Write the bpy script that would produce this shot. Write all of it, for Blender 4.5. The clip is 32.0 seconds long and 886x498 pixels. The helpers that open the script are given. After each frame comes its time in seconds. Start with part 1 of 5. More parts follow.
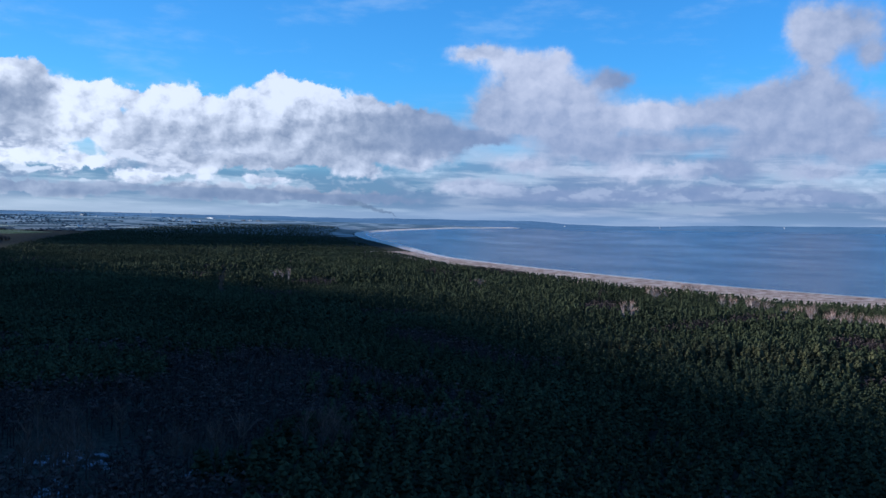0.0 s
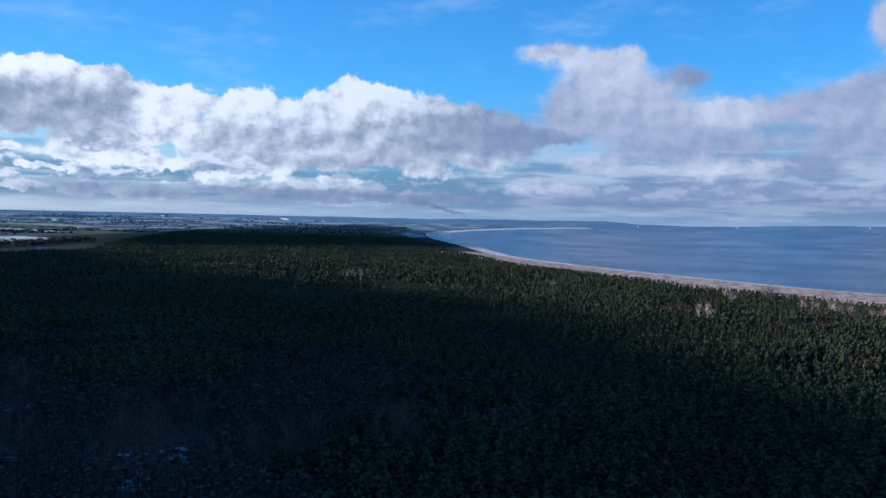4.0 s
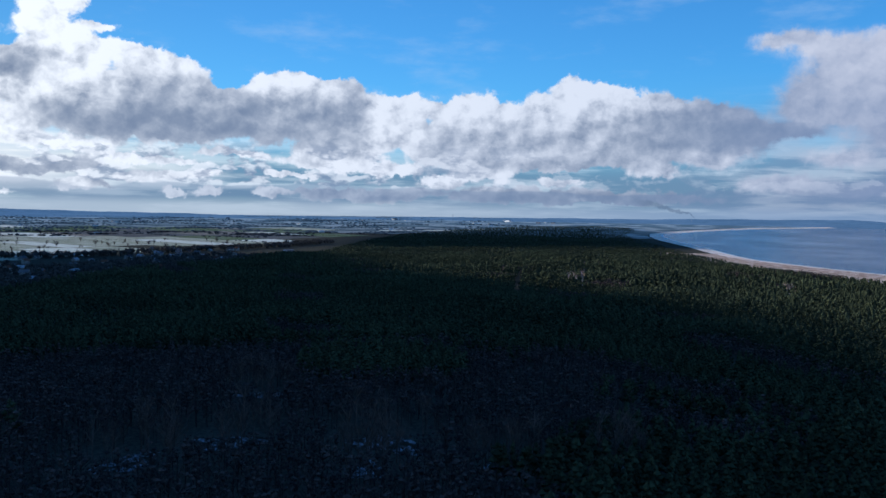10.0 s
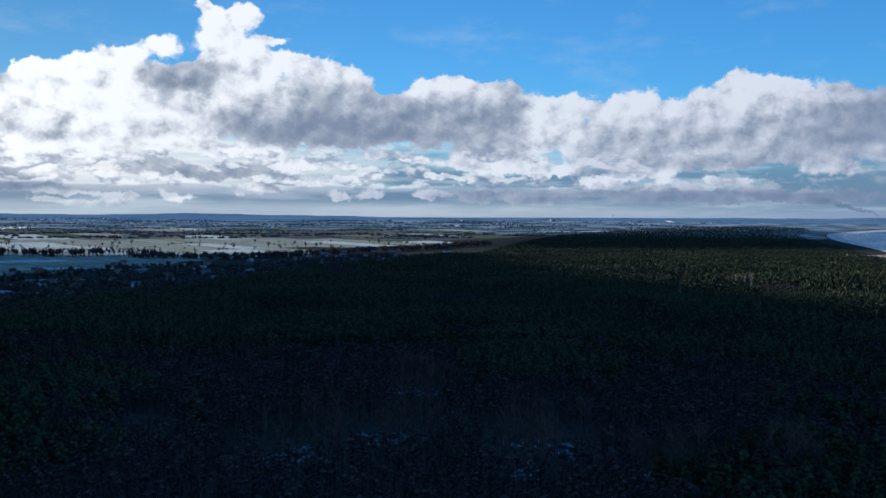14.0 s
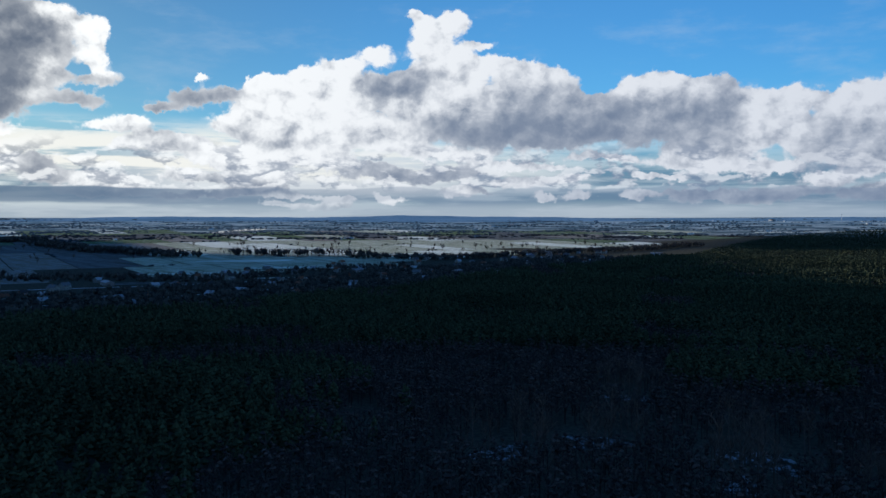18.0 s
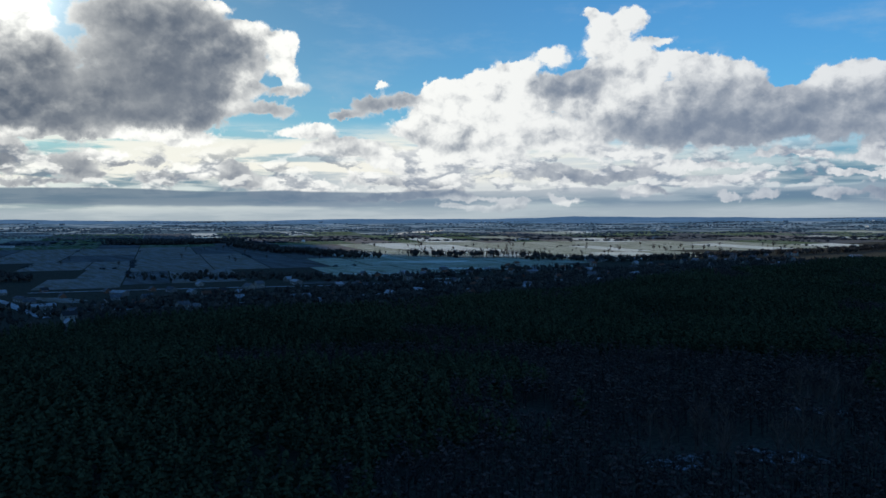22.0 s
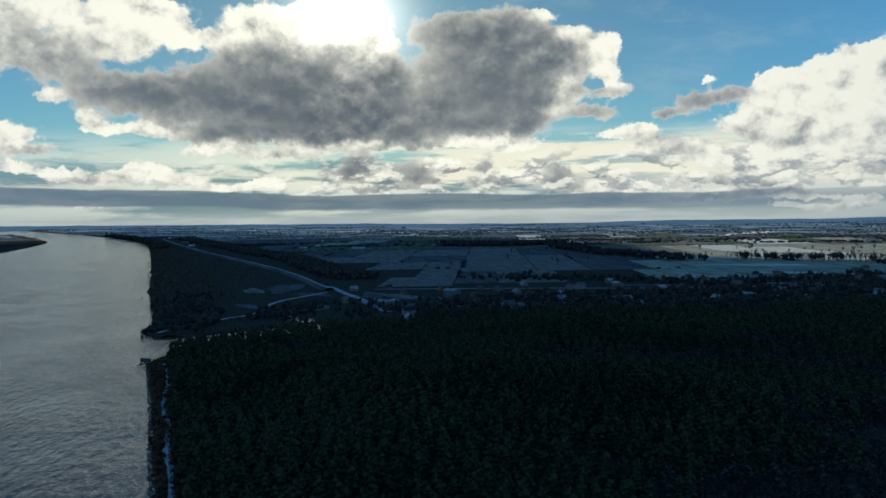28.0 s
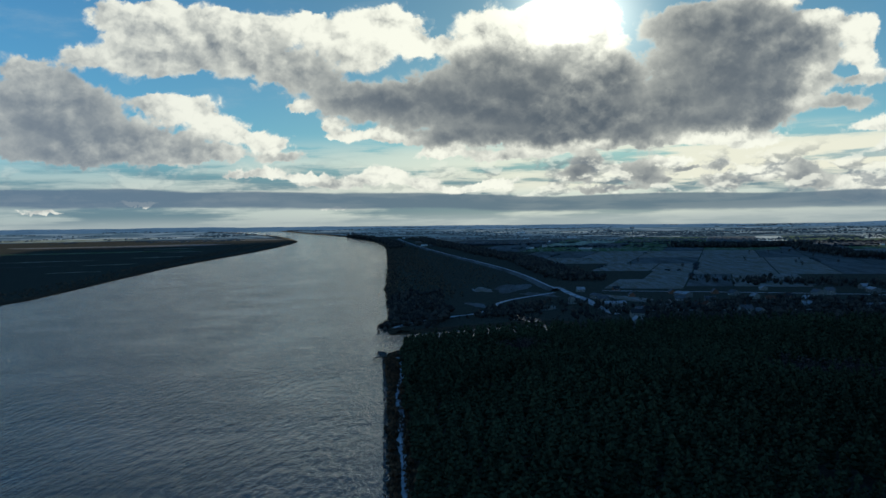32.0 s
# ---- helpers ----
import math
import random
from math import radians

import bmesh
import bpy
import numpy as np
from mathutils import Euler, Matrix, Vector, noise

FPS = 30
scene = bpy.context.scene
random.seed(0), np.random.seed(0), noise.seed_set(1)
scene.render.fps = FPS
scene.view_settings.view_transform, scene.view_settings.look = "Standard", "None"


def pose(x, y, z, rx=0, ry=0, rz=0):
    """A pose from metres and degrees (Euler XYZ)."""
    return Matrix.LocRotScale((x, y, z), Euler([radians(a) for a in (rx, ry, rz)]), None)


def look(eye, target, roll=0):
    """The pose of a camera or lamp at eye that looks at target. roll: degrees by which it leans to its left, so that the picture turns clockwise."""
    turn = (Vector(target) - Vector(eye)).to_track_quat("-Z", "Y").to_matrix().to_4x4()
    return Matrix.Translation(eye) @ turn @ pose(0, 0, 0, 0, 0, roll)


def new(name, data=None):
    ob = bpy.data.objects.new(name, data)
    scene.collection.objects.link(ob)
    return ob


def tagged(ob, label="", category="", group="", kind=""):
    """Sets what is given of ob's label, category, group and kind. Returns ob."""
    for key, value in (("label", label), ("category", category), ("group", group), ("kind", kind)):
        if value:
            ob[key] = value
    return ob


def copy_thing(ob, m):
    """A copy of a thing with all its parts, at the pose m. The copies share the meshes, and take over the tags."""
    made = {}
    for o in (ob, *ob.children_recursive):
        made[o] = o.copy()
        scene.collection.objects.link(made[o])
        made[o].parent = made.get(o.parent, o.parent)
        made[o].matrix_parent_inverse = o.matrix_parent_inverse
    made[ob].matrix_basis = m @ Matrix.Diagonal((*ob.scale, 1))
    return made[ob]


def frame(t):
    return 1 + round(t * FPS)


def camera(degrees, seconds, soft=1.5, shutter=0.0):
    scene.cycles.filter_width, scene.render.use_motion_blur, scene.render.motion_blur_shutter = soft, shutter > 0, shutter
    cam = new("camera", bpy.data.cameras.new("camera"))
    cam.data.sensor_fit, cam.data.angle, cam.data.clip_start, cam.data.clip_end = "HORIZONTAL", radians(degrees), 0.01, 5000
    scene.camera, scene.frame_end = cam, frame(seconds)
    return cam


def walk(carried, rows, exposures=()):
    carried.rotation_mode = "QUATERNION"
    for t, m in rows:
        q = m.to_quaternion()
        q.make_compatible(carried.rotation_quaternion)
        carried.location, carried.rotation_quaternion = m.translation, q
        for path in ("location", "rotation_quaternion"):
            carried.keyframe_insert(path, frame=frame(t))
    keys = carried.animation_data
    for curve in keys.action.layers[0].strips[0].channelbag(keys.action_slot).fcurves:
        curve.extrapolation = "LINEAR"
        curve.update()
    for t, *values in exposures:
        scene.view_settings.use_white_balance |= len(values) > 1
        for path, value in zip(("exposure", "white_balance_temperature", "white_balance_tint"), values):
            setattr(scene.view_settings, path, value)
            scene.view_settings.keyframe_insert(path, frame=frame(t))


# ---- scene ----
# The camera hangs still in the air over the river bank and turns to its left.
FOV, EYE = 56.15, 100.0
cam = camera(FOV, 32.0)
TURNS = [  # seconds, heading, pitch, roll
    (0.0, -0.00, -2.09, -1.88),
    (0.5, 0.67, -2.08, -1.92),
    (1.0, 1.34, -2.09, -1.94),
    (1.5, 1.93, -2.11, -1.93),
    (2.0, 2.52, -2.12, -1.90),
    (2.5, 3.12, -2.13, -1.85),
    (3.0, 3.71, -2.15, -1.81),
    (3.5, 4.27, -2.19, -1.78),
    (5.5, 6.28, -2.23, -1.72),
    (6.0, 6.68, -2.27, -1.64),
    (6.5, 8.27, -2.30, -1.56),
    (7.0, 10.27, -2.33, -1.48),
    (7.5, 12.04, -2.36, -1.40),
    (8.0, 13.72, -2.38, -1.33),
    (8.5, 15.35, -2.41, -1.26),
    (9.0, 16.96, -2.43, -1.19),
    (9.5, 18.55, -2.45, -1.13),
    (10.0, 20.08, -2.48, -1.07),
    (10.5, 21.36, -2.50, -1.01),
    (11.0, 22.52, -2.52, -0.95),
    (11.5, 23.72, -2.53, -0.88),
    (12.0, 25.21, -2.53, -0.82),
    (12.5, 26.59, -2.53, -0.76),
    (13.0, 28.00, -2.53, -0.68),
    (13.5, 29.43, -2.54, -0.62),
    (14.0, 30.92, -2.54, -0.57),
    (14.5, 32.57, -2.55, -0.45),
    (16.5, 39.39, -2.56, -0.28),
    (17.0, 41.05, -2.56, -0.18),
    (17.5, 42.93, -2.55, -0.13),
    (18.0, 45.05, -2.54, -0.08),
    (18.5, 47.02, -2.54, -0.01),
    (19.0, 48.79, -2.53, 0.08),
    (19.5, 50.33, -2.52, 0.13),
    (20.0, 51.78, -2.50, 0.17),
    (20.5, 53.14, -2.49, 0.18),
    (21.0, 54.33, -2.46, 0.22),
    (21.5, 55.72, -2.44, 0.28),
    (22.0, 57.05, -2.42, 0.34),
    (22.5, 58.64, -2.40, 0.42),
    (23.0, 60.34, -2.36, 0.48),
    (23.5, 61.64, -2.33, 0.52),
    (24.0, 63.09, -2.30, 0.56),
    (24.5, 64.92, -2.25, 0.68),
    (26.5, 72.54, -2.16, 0.82),
    (27.0, 74.80, -2.10, 0.91),
    (27.5, 76.92, -2.08, 0.95),
    (28.0, 78.97, -2.05, 1.00),
    (28.5, 81.14, -2.02, 1.01),
    (29.0, 83.05, -1.98, 1.05),
    (29.5, 85.02, -1.93, 1.11),
    (30.0, 86.93, -1.89, 1.15),
    (30.5, 88.88, -1.84, 1.16),
    (31.0, 90.78, -1.81, 1.17),
    (31.5, 92.65, -1.77, 1.18),
    (32.0, 94.51, -1.72, 1.17),
]


def held(yaw, pitch, roll):
    return pose(0, 0, EYE, 0, 0, yaw) @ pose(0, 0, 0, pitch) @ pose(0, 0, 0, 0, roll) @ pose(0, 0, 0, 90)


walk(cam, [(t, held(a, b, c)) for t, a, b, c in TURNS], [(0, 0.5, 5700, 10), (6, 0.46, 5750, 10), (9, 0.40, 5900, 9.5), (14, 0.30, 6100, 9), (20, 0.18, 6400, 8), (24, 0.22, 6800, 5), (28, 0.10, 7100, 1), (32, 0.08, 7000, 0)])

# ---- sun and sky ----
SUN_AZ, SUN_EL = 85.0, 13.6          # heading counted to the left of +y, and height


def heading(a, e=0.0):
    a, e = radians(a), radians(e)
    return Vector((-math.sin(a) * math.cos(e), math.cos(a) * math.cos(e), math.sin(e)))


TO_SUN = heading(SUN_AZ, SUN_EL)
sun = new("sun", bpy.data.lights.new("sun", "SUN"))
sun.data.energy, sun.data.angle, sun.data.color = 5.0, radians(0.6), (1.0, 0.9, 0.76)
sun.matrix_world = look(TO_SUN * 50, (0, 0, 0))

world = bpy.data.worlds.new("winter_sky")
scene.world = world
world.use_nodes = True
W = world.node_tree
W.nodes.clear()


class Net:
    """Shortcuts for building node trees."""

    def __init__(self, tree):
        self.t = tree

    def node(self, kind, **props):
        n = self.t.nodes.new(kind)
        for k, v in props.items():
            if k == "operation":
                n.operation = v
            elif k == "blend_type":
                n.blend_type = v
            elif k == "data_type":
                n.data_type = v
            elif k == "noise_dimensions":
                n.noise_dimensions = v
            elif k == "clamp":
                n.clamp = v
        return n

    def put(self, sock, v):
        if isinstance(v, bpy.types.NodeSocket):
            self.t.links.new(v, sock)
        else:
            sock.default_value = v

    def m(self, op, a, b=0.0, c=0.0, clamp=False):
        n = self.node("ShaderNodeMath", operation=op)
        n.use_clamp = clamp
        for i, v in enumerate((a, b, c)):
            self.put(n.inputs[i], v)
        return n.outputs[0]

    def v(self, op, a, b=(0, 0, 0), c=(0, 0, 0)):
        n = self.node("ShaderNodeVectorMath", operation=op)
        self.put(n.inputs[0], a)
        self.put(n.inputs[1], b)
        if op == "MULTIPLY_ADD":
            self.put(n.inputs[2], c)
        return n.outputs[1] if op in ("DOT_PRODUCT", "LENGTH") else n.outputs[0]

    def xyz(self, x, y, z=0.0):
        n = self.node("ShaderNodeCombineXYZ")
        for i, q in enumerate((x, y, z)):
            self.put(n.inputs[i], q)
        return n.outputs[0]

    def fbm(self, vec, scale, detail=6.0, rough=0.55, dims="2D", colour=False):
        n = self.node("ShaderNodeTexNoise", noise_dimensions=dims)
        self.put(n.inputs["Vector"], vec)
        self.put(n.inputs["Scale"], scale)
        self.put(n.inputs["Detail"], detail)
        self.put(n.inputs["Roughness"], rough)
        return n.outputs[1] if colour else n.outputs[0]

    def step(self, x, lo, hi, a=0.0, b=1.0):
        n = self.node("ShaderNodeMapRange")
        n.interpolation_type = "SMOOTHSTEP"
        for i, q in enumerate((x, lo, hi, a, b)):
            self.put(n.inputs[i], q)
        return n.outputs[0]

    def mix(self, f, a, b, how="MIX"):
        n = self.node("ShaderNodeMix", data_type="RGBA", blend_type=how)
        self.put(n.inputs[0], f)
        for i, q in ((6, a), (7, b)):
            self.put(n.inputs[i], (*q, 1.0) if isinstance(q, tuple) and len(q) == 3 else q)
        return n.outputs[2]


S = Net(W)
way = S.node("ShaderNodeTexCoord").outputs["Generated"]
parts_ = S.node("ShaderNodeSeparateXYZ")
S.put(parts_.inputs[0], way)
wx, wy, wz = parts_.outputs
AZ = S.m("MULTIPLY", S.m("ARCTAN2", S.m("MULTIPLY", wx, -1.0), wy), 57.29578)
EL = S.m("MULTIPLY", S.m("ARCSINE", wz), 57.29578)
P = S.xyz(AZ, EL)

# cloud banks as heaps of puffs: heading, height, half width, half height in degrees, and how much light each puff takes
BANKS = [
    [(27.9, 7.88, 0.76, 0.60, 0.90), (27.0, 6.12, 1.85, 1.70, 0.25), (27.3, 4.39, 2.15, 0.75, 0.30), (24.1, 7.06, 1.45, 0.86, 1.00), (24.7, 5.28, 1.35, 1.22, 0.95), (22.8, 5.77, 1.48, 1.41, 0.85), (22.2, 7.23, 0.83, 0.63, 1.00),
     (20.0, 6.95, 1.13, 0.64, 0.90), (18.0, 7.57, 1.40, 0.79, 1.00), (17.4, 6.64, 1.94, 0.80, 0.85), (15.6, 6.83, 1.26, 0.55, 0.85), (14.0, 7.31, 1.28, 0.81, 0.90), (11.6, 8.68, 1.30, 0.81, 1.00), (11.0, 7.49, 1.87, 1.04, 0.95),
     (8.5, 8.00, 1.44, 0.67, 1.00), (8.9, 6.85, 1.89, 0.75, 0.70), (5.9, 7.45, 1.73, 0.49, 0.80)],
    [(19.8, 4.81, 2.75, 1.37, 0.42), (15.9, 4.98, 2.87, 1.47, 0.45), (11.9, 5.39, 2.97, 1.50, 0.50), (7.7, 5.59, 3.04, 1.52, 0.25), (3.9, 5.94, 2.70, 1.45, 0.20), (0.2, 5.62, 2.33, 0.92, 0.10), (-2.7, 5.59, 1.74, 0.46, 0.10),
     (2.8, 6.83, 2.51, 0.57, 0.25), (13.0, 3.57, 4.05, 0.53, 0.32), (7.3, 3.97, 4.20, 0.61, 0.30), (18.4, 3.51, 3.15, 0.51, 0.50)],
    [(26.9, 3.04, 1.85, 0.55, 0.95), (24.7, 2.93, 1.60, 0.42, 0.90), (22.8, 2.73, 1.32, 0.32, 0.85), (20.4, 2.09, 1.43, 0.36, 0.90), (17.3, 2.61, 1.77, 0.44, 0.85), (5.7, 2.88, 1.92, 0.46, 0.65), (1.9, 3.83, 1.55, 0.69, 0.60),
     (-1.6, 2.28, 2.33, 0.58, 0.50), (12.2, 2.32, 1.49, 0.23, 0.60), (25.7, 1.13, 4.42, 0.49, 0.28), (14.7, 1.38, 5.45, 0.53, 0.18), (7.2, 1.21, 5.73, 0.39, 0.12), (11.0, 1.03, 0.45, 0.19, 0.70)],
    [(-2.1, 11.22, 1.93, 0.66, 0.62), (-4.4, 10.64, 2.11, 0.96, 0.75), (-7.5, 10.97, 0.99, 0.59, 0.80), (-6.4, 9.34, 2.48, 1.34, 0.68), (-8.4, 8.17, 2.27, 1.42, 0.52), (-3.8, 7.90, 2.31, 1.36, 0.42), (-11.3, 9.48, 1.41, 0.81, 0.15),
     (-12.9, 7.72, 1.77, 0.81, 0.80), (-14.0, 6.91, 1.53, 0.81, 0.72), (-10.7, 6.88, 1.87, 0.82, 0.50), (-8.1, 5.91, 3.04, 1.36, 0.40)],
    [(-16.9, 7.27, 2.66, 0.94, 0.45), (-20.0, 7.96, 2.22, 1.14, 0.42), (-22.4, 7.21, 2.65, 1.48, 0.38), (-25.6, 6.81, 2.83, 1.65, 0.38), (-23.6, 8.92, 2.11, 0.97, 0.42), (-23.1, 12.68, 1.50, 1.41, 0.62), (-25.3, 12.71, 2.20, 1.52, 0.36),
     (-23.5, 10.81, 1.17, 1.22, 0.50), (-26.8, 10.64, 1.23, 1.00, 0.35)],
    [(-5.5, 3.67, 2.23, 0.77, 0.66), (-12.3, 3.64, 2.15, 0.75, 0.72), (-15.6, 3.70, 1.73, 0.67, 0.66), (-18.8, 3.81, 2.09, 0.95, 0.15), (-20.8, 4.92, 1.86, 0.43, 0.50), (-24.1, 3.79, 2.42, 0.63, 0.52), (-26.6, 4.97, 1.70, 0.69, 0.42),
     (-10.4, 4.89, 3.00, 0.68, 0.28), (-14.8, 5.43, 3.62, 0.67, 0.35), (-22.4, 5.70, 2.98, 0.78, 0.30), (-8.2, 1.71, 6.07, 0.77, 0.18), (-17.4, 2.14, 5.65, 0.59, 0.20), (-24.2, 2.10, 4.84, 0.57, 0.22)],
    [(45.6, 12.11, 1.52, 1.06, 1.00), (44.1, 12.80, 1.02, 0.63, 0.92), (45.4, 10.70, 2.10, 1.00, 1.00), (46.7, 13.02, 0.57, 0.45, 0.90), (42.6, 11.21, 0.81, 0.47, 0.90), (50.0, 10.65, 1.14, 0.70, 1.00), (52.0, 9.74, 1.28, 0.52, 1.00),
     (54.2, 9.06, 1.70, 0.62, 1.00), (57.0, 8.62, 1.31, 0.50, 0.95), (54.2, 7.40, 2.22, 1.46, 1.00), (51.9, 7.83, 1.42, 1.27, 1.00), (56.1, 6.17, 1.84, 0.90, 1.00), (53.9, 5.60, 1.97, 0.91, 0.98),
     (58.0, 6.46, 1.23, 0.85, 0.75)],
    [(50.2, 8.78, 0.90, 0.57, 0.25), (48.8, 8.26, 1.58, 0.86, 0.15), (46.6, 9.20, 1.61, 0.58, 0.35), (47.5, 7.06, 1.49, 0.65, 0.85), (43.0, 9.89, 2.14, 0.65, 0.92), (43.8, 8.32, 1.47, 1.10, 0.80), (42.4, 7.19, 1.34, 0.82, 0.75),
     (40.4, 9.74, 1.80, 0.59, 0.92), (38.0, 9.19, 1.45, 0.67, 0.90), (39.6, 8.40, 1.81, 1.04, 0.38), (37.3, 8.10, 1.45, 0.90, 0.40), (36.1, 7.37, 1.23, 0.60, 0.40), (41.1, 6.94, 1.88, 0.75, 0.30)],
    [(44.1, 5.80, 2.42, 0.97, 0.15), (41.1, 5.52, 3.00, 1.05, 0.10), (37.7, 5.60, 3.06, 1.14, 0.12), (34.6, 5.77, 2.55, 1.29, 0.12), (36.6, 6.84, 1.53, 0.53, 0.30), (34.2, 7.03, 1.39, 0.68, 0.25), (30.2, 8.67, 1.47, 0.75, 1.00),
     (32.1, 8.27, 1.08, 0.64, 0.95), (30.4, 7.46, 2.24, 0.83, 0.45), (27.6, 8.08, 1.47, 0.68, 0.45), (31.5, 6.08, 2.13, 1.37, 0.25), (28.5, 6.33, 2.01, 1.44, 0.25), (26.3, 6.80, 1.39, 1.29, 0.25)],
    [(44.8, 3.92, 2.85, 0.45, 0.98), (47.7, 4.49, 1.71, 0.66, 0.92), (41.1, 3.29, 2.18, 0.34, 0.90), (38.1, 3.15, 2.22, 0.31, 0.85), (34.2, 3.75, 2.32, 0.27, 0.75), (29.2, 3.42, 1.86, 0.46, 0.75), (49.1, 5.36, 2.10, 0.65, 0.50),
     (54.2, 4.25, 2.62, 0.71, 0.85), (57.1, 5.32, 2.06, 0.62, 0.50), (48.1, 2.42, 2.84, 0.52, 0.20), (44.5, 2.65, 2.06, 0.45, 0.22), (50.5, 2.87, 1.72, 0.36, 0.30), (43.0, 1.36, 2.08, 0.34, 0.30), (39.6, 2.13, 2.09, 0.34, 0.30),
     (57.4, 1.62, 1.81, 0.45, 0.20)],
    [(44.1, 1.41, 1.03, 0.42, 0.85), (40.2, 1.97, 1.06, 0.27, 0.90), (38.1, 1.08, 0.92, 0.31, 0.95), (35.6, 1.19, 0.93, 0.31, 0.95), (32.3, 1.18, 1.40, 0.31, 0.90), (31.5, 2.47, 1.09, 0.27, 0.85), (36.5, 2.41, 1.46, 0.23, 0.70),
     (29.6, 2.30, 1.09, 0.23, 0.70), (55.5, 1.13, 1.80, 0.21, 0.85), (52.2, 0.84, 1.08, 0.29, 0.95), (49.1, 0.89, 1.33, 0.22, 0.85), (53.3, 0.42, 2.66, 0.22, 0.25), (27.2, 1.23, 2.32, 0.31, 0.30)],
    [(78.3, 12.61, 2.56, 1.30, 0.16), (74.8, 12.48, 2.35, 1.47, 0.14), (72.3, 11.18, 2.40, 1.50, 0.10), (70.5, 10.34, 1.55, 1.31, 0.25), (76.6, 9.92, 3.84, 2.12, 0.06), (73.8, 8.24, 2.70, 1.74, 0.04), (79.4, 7.32, 3.04, 1.63, 0.10),
     (82.8, 6.48, 2.90, 1.25, 0.14), (85.3, 7.05, 1.86, 1.56, 0.18), (85.2, 9.41, 1.30, 0.94, 0.35), (75.7, 6.19, 2.34, 0.66, 0.08), (80.8, 5.32, 1.86, 0.35, 0.10), (73.1, 6.80, 1.31, 1.03, 0.10), (85.8, 11.34, 1.10, 0.72, 0.50)],
    [(67.6, 10.78, 0.90, 1.24, 1.00), (68.6, 11.66, 1.05, 0.54, 1.00), (67.3, 9.50, 0.83, 0.81, 0.95), (69.8, 12.24, 0.89, 0.43, 0.85), (72.0, 13.46, 0.88, 0.46, 0.95), (70.5, 8.62, 0.96, 0.74, 0.80), (67.9, 8.31, 1.43, 0.37, 0.30),
     (71.5, 7.50, 0.81, 0.66, 0.65), (68.7, 7.18, 1.80, 0.49, 0.25)],
    [(62.2, 7.60, 1.62, 0.64, 0.20), (61.0, 8.81, 0.50, 0.30, 0.95), (59.5, 7.60, 1.78, 0.45, 0.28), (57.2, 8.22, 1.28, 0.72, 0.80), (55.9, 7.26, 1.85, 0.49, 0.85), (63.8, 6.85, 1.08, 0.26, 0.25), (66.9, 5.54, 1.59, 0.42, 1.00),
     (65.6, 5.93, 1.07, 0.42, 0.90), (64.2, 4.79, 1.61, 0.69, 0.35), (65.2, 4.33, 1.38, 0.61, 0.70), (62.5, 4.18, 1.28, 0.58, 0.55), (61.4, 4.63, 0.85, 0.42, 0.90), (60.2, 3.55, 1.86, 0.42, 0.70), (58.7, 5.92, 2.25, 0.65, 0.92),
     (56.8, 5.45, 2.25, 0.76, 0.55), (54.1, 5.72, 2.23, 1.22, 0.85), (54.7, 4.50, 2.24, 0.46, 0.35)],
    [(84.4, 3.93, 1.04, 0.66, 0.15), (85.4, 3.21, 1.30, 0.59, 0.15), (81.2, 3.47, 1.39, 0.78, 0.18), (80.2, 2.73, 1.11, 0.32, 0.20), (76.1, 3.58, 0.57, 0.37, 0.20), (75.7, 2.44, 1.85, 0.48, 0.20), (71.0, 3.21, 1.33, 0.60, 0.25),
     (70.8, 2.27, 1.71, 0.61, 0.12), (78.2, 3.37, 1.14, 0.22, 0.30), (83.5, 2.20, 2.88, 0.21, 0.20), (76.7, 5.21, 2.80, 0.33, 1.00), (73.7, 4.94, 2.10, 0.48, 1.00), (84.7, 5.16, 1.81, 0.28, 0.98), (79.2, 3.93, 1.36, 0.25, 1.00),
     (73.1, 3.01, 1.02, 0.41, 0.95)],
    [(68.0, 2.27, 1.44, 0.34, 0.80), (65.7, 1.88, 1.84, 0.35, 0.60), (62.6, 2.45, 1.08, 0.35, 0.90), (60.3, 2.24, 1.86, 0.35, 0.30), (58.0, 3.00, 2.25, 0.27, 0.75), (57.2, 1.44, 2.25, 0.31, 0.30), (52.2, 0.86, 0.85, 0.31, 0.95),
     (67.3, 1.31, 2.13, 0.27, 0.20), (61.1, 1.08, 3.10, 0.27, 0.20)],
    [(86.0, 7.34, 3.41, 1.73, 0.04), (89.8, 7.85, 3.46, 1.89, 0.04), (93.7, 8.26, 3.49, 1.89, 0.06), (97.6, 8.02, 3.01, 1.36, 0.08), (100.6, 8.73, 2.53, 1.05, 0.14), (93.0, 5.84, 3.68, 0.57, 0.10), (86.0, 5.83, 3.98, 0.53, 0.08),
     (87.5, 10.20, 2.90, 1.33, 0.10), (91.3, 10.82, 2.55, 1.33, 0.20), (84.1, 9.49, 2.25, 1.33, 0.12), (103.6, 10.21, 2.49, 1.18, 0.28), (106.2, 10.91, 2.15, 1.16, 0.38), (108.1, 11.94, 2.12, 1.29, 0.42), (110.2, 12.58, 1.72, 1.27, 0.50)],
    [(112.3, 12.73, 1.40, 1.05, 0.55), (114.8, 12.36, 1.63, 1.24, 0.55), (115.7, 13.66, 1.61, 0.88, 0.60), (112.6, 13.93, 1.67, 0.76, 0.90), (111.3, 10.77, 1.70, 0.78, 0.35), (114.1, 10.66, 1.99, 0.98, 0.45), (117.5, 10.84, 1.51, 0.62, 0.65),
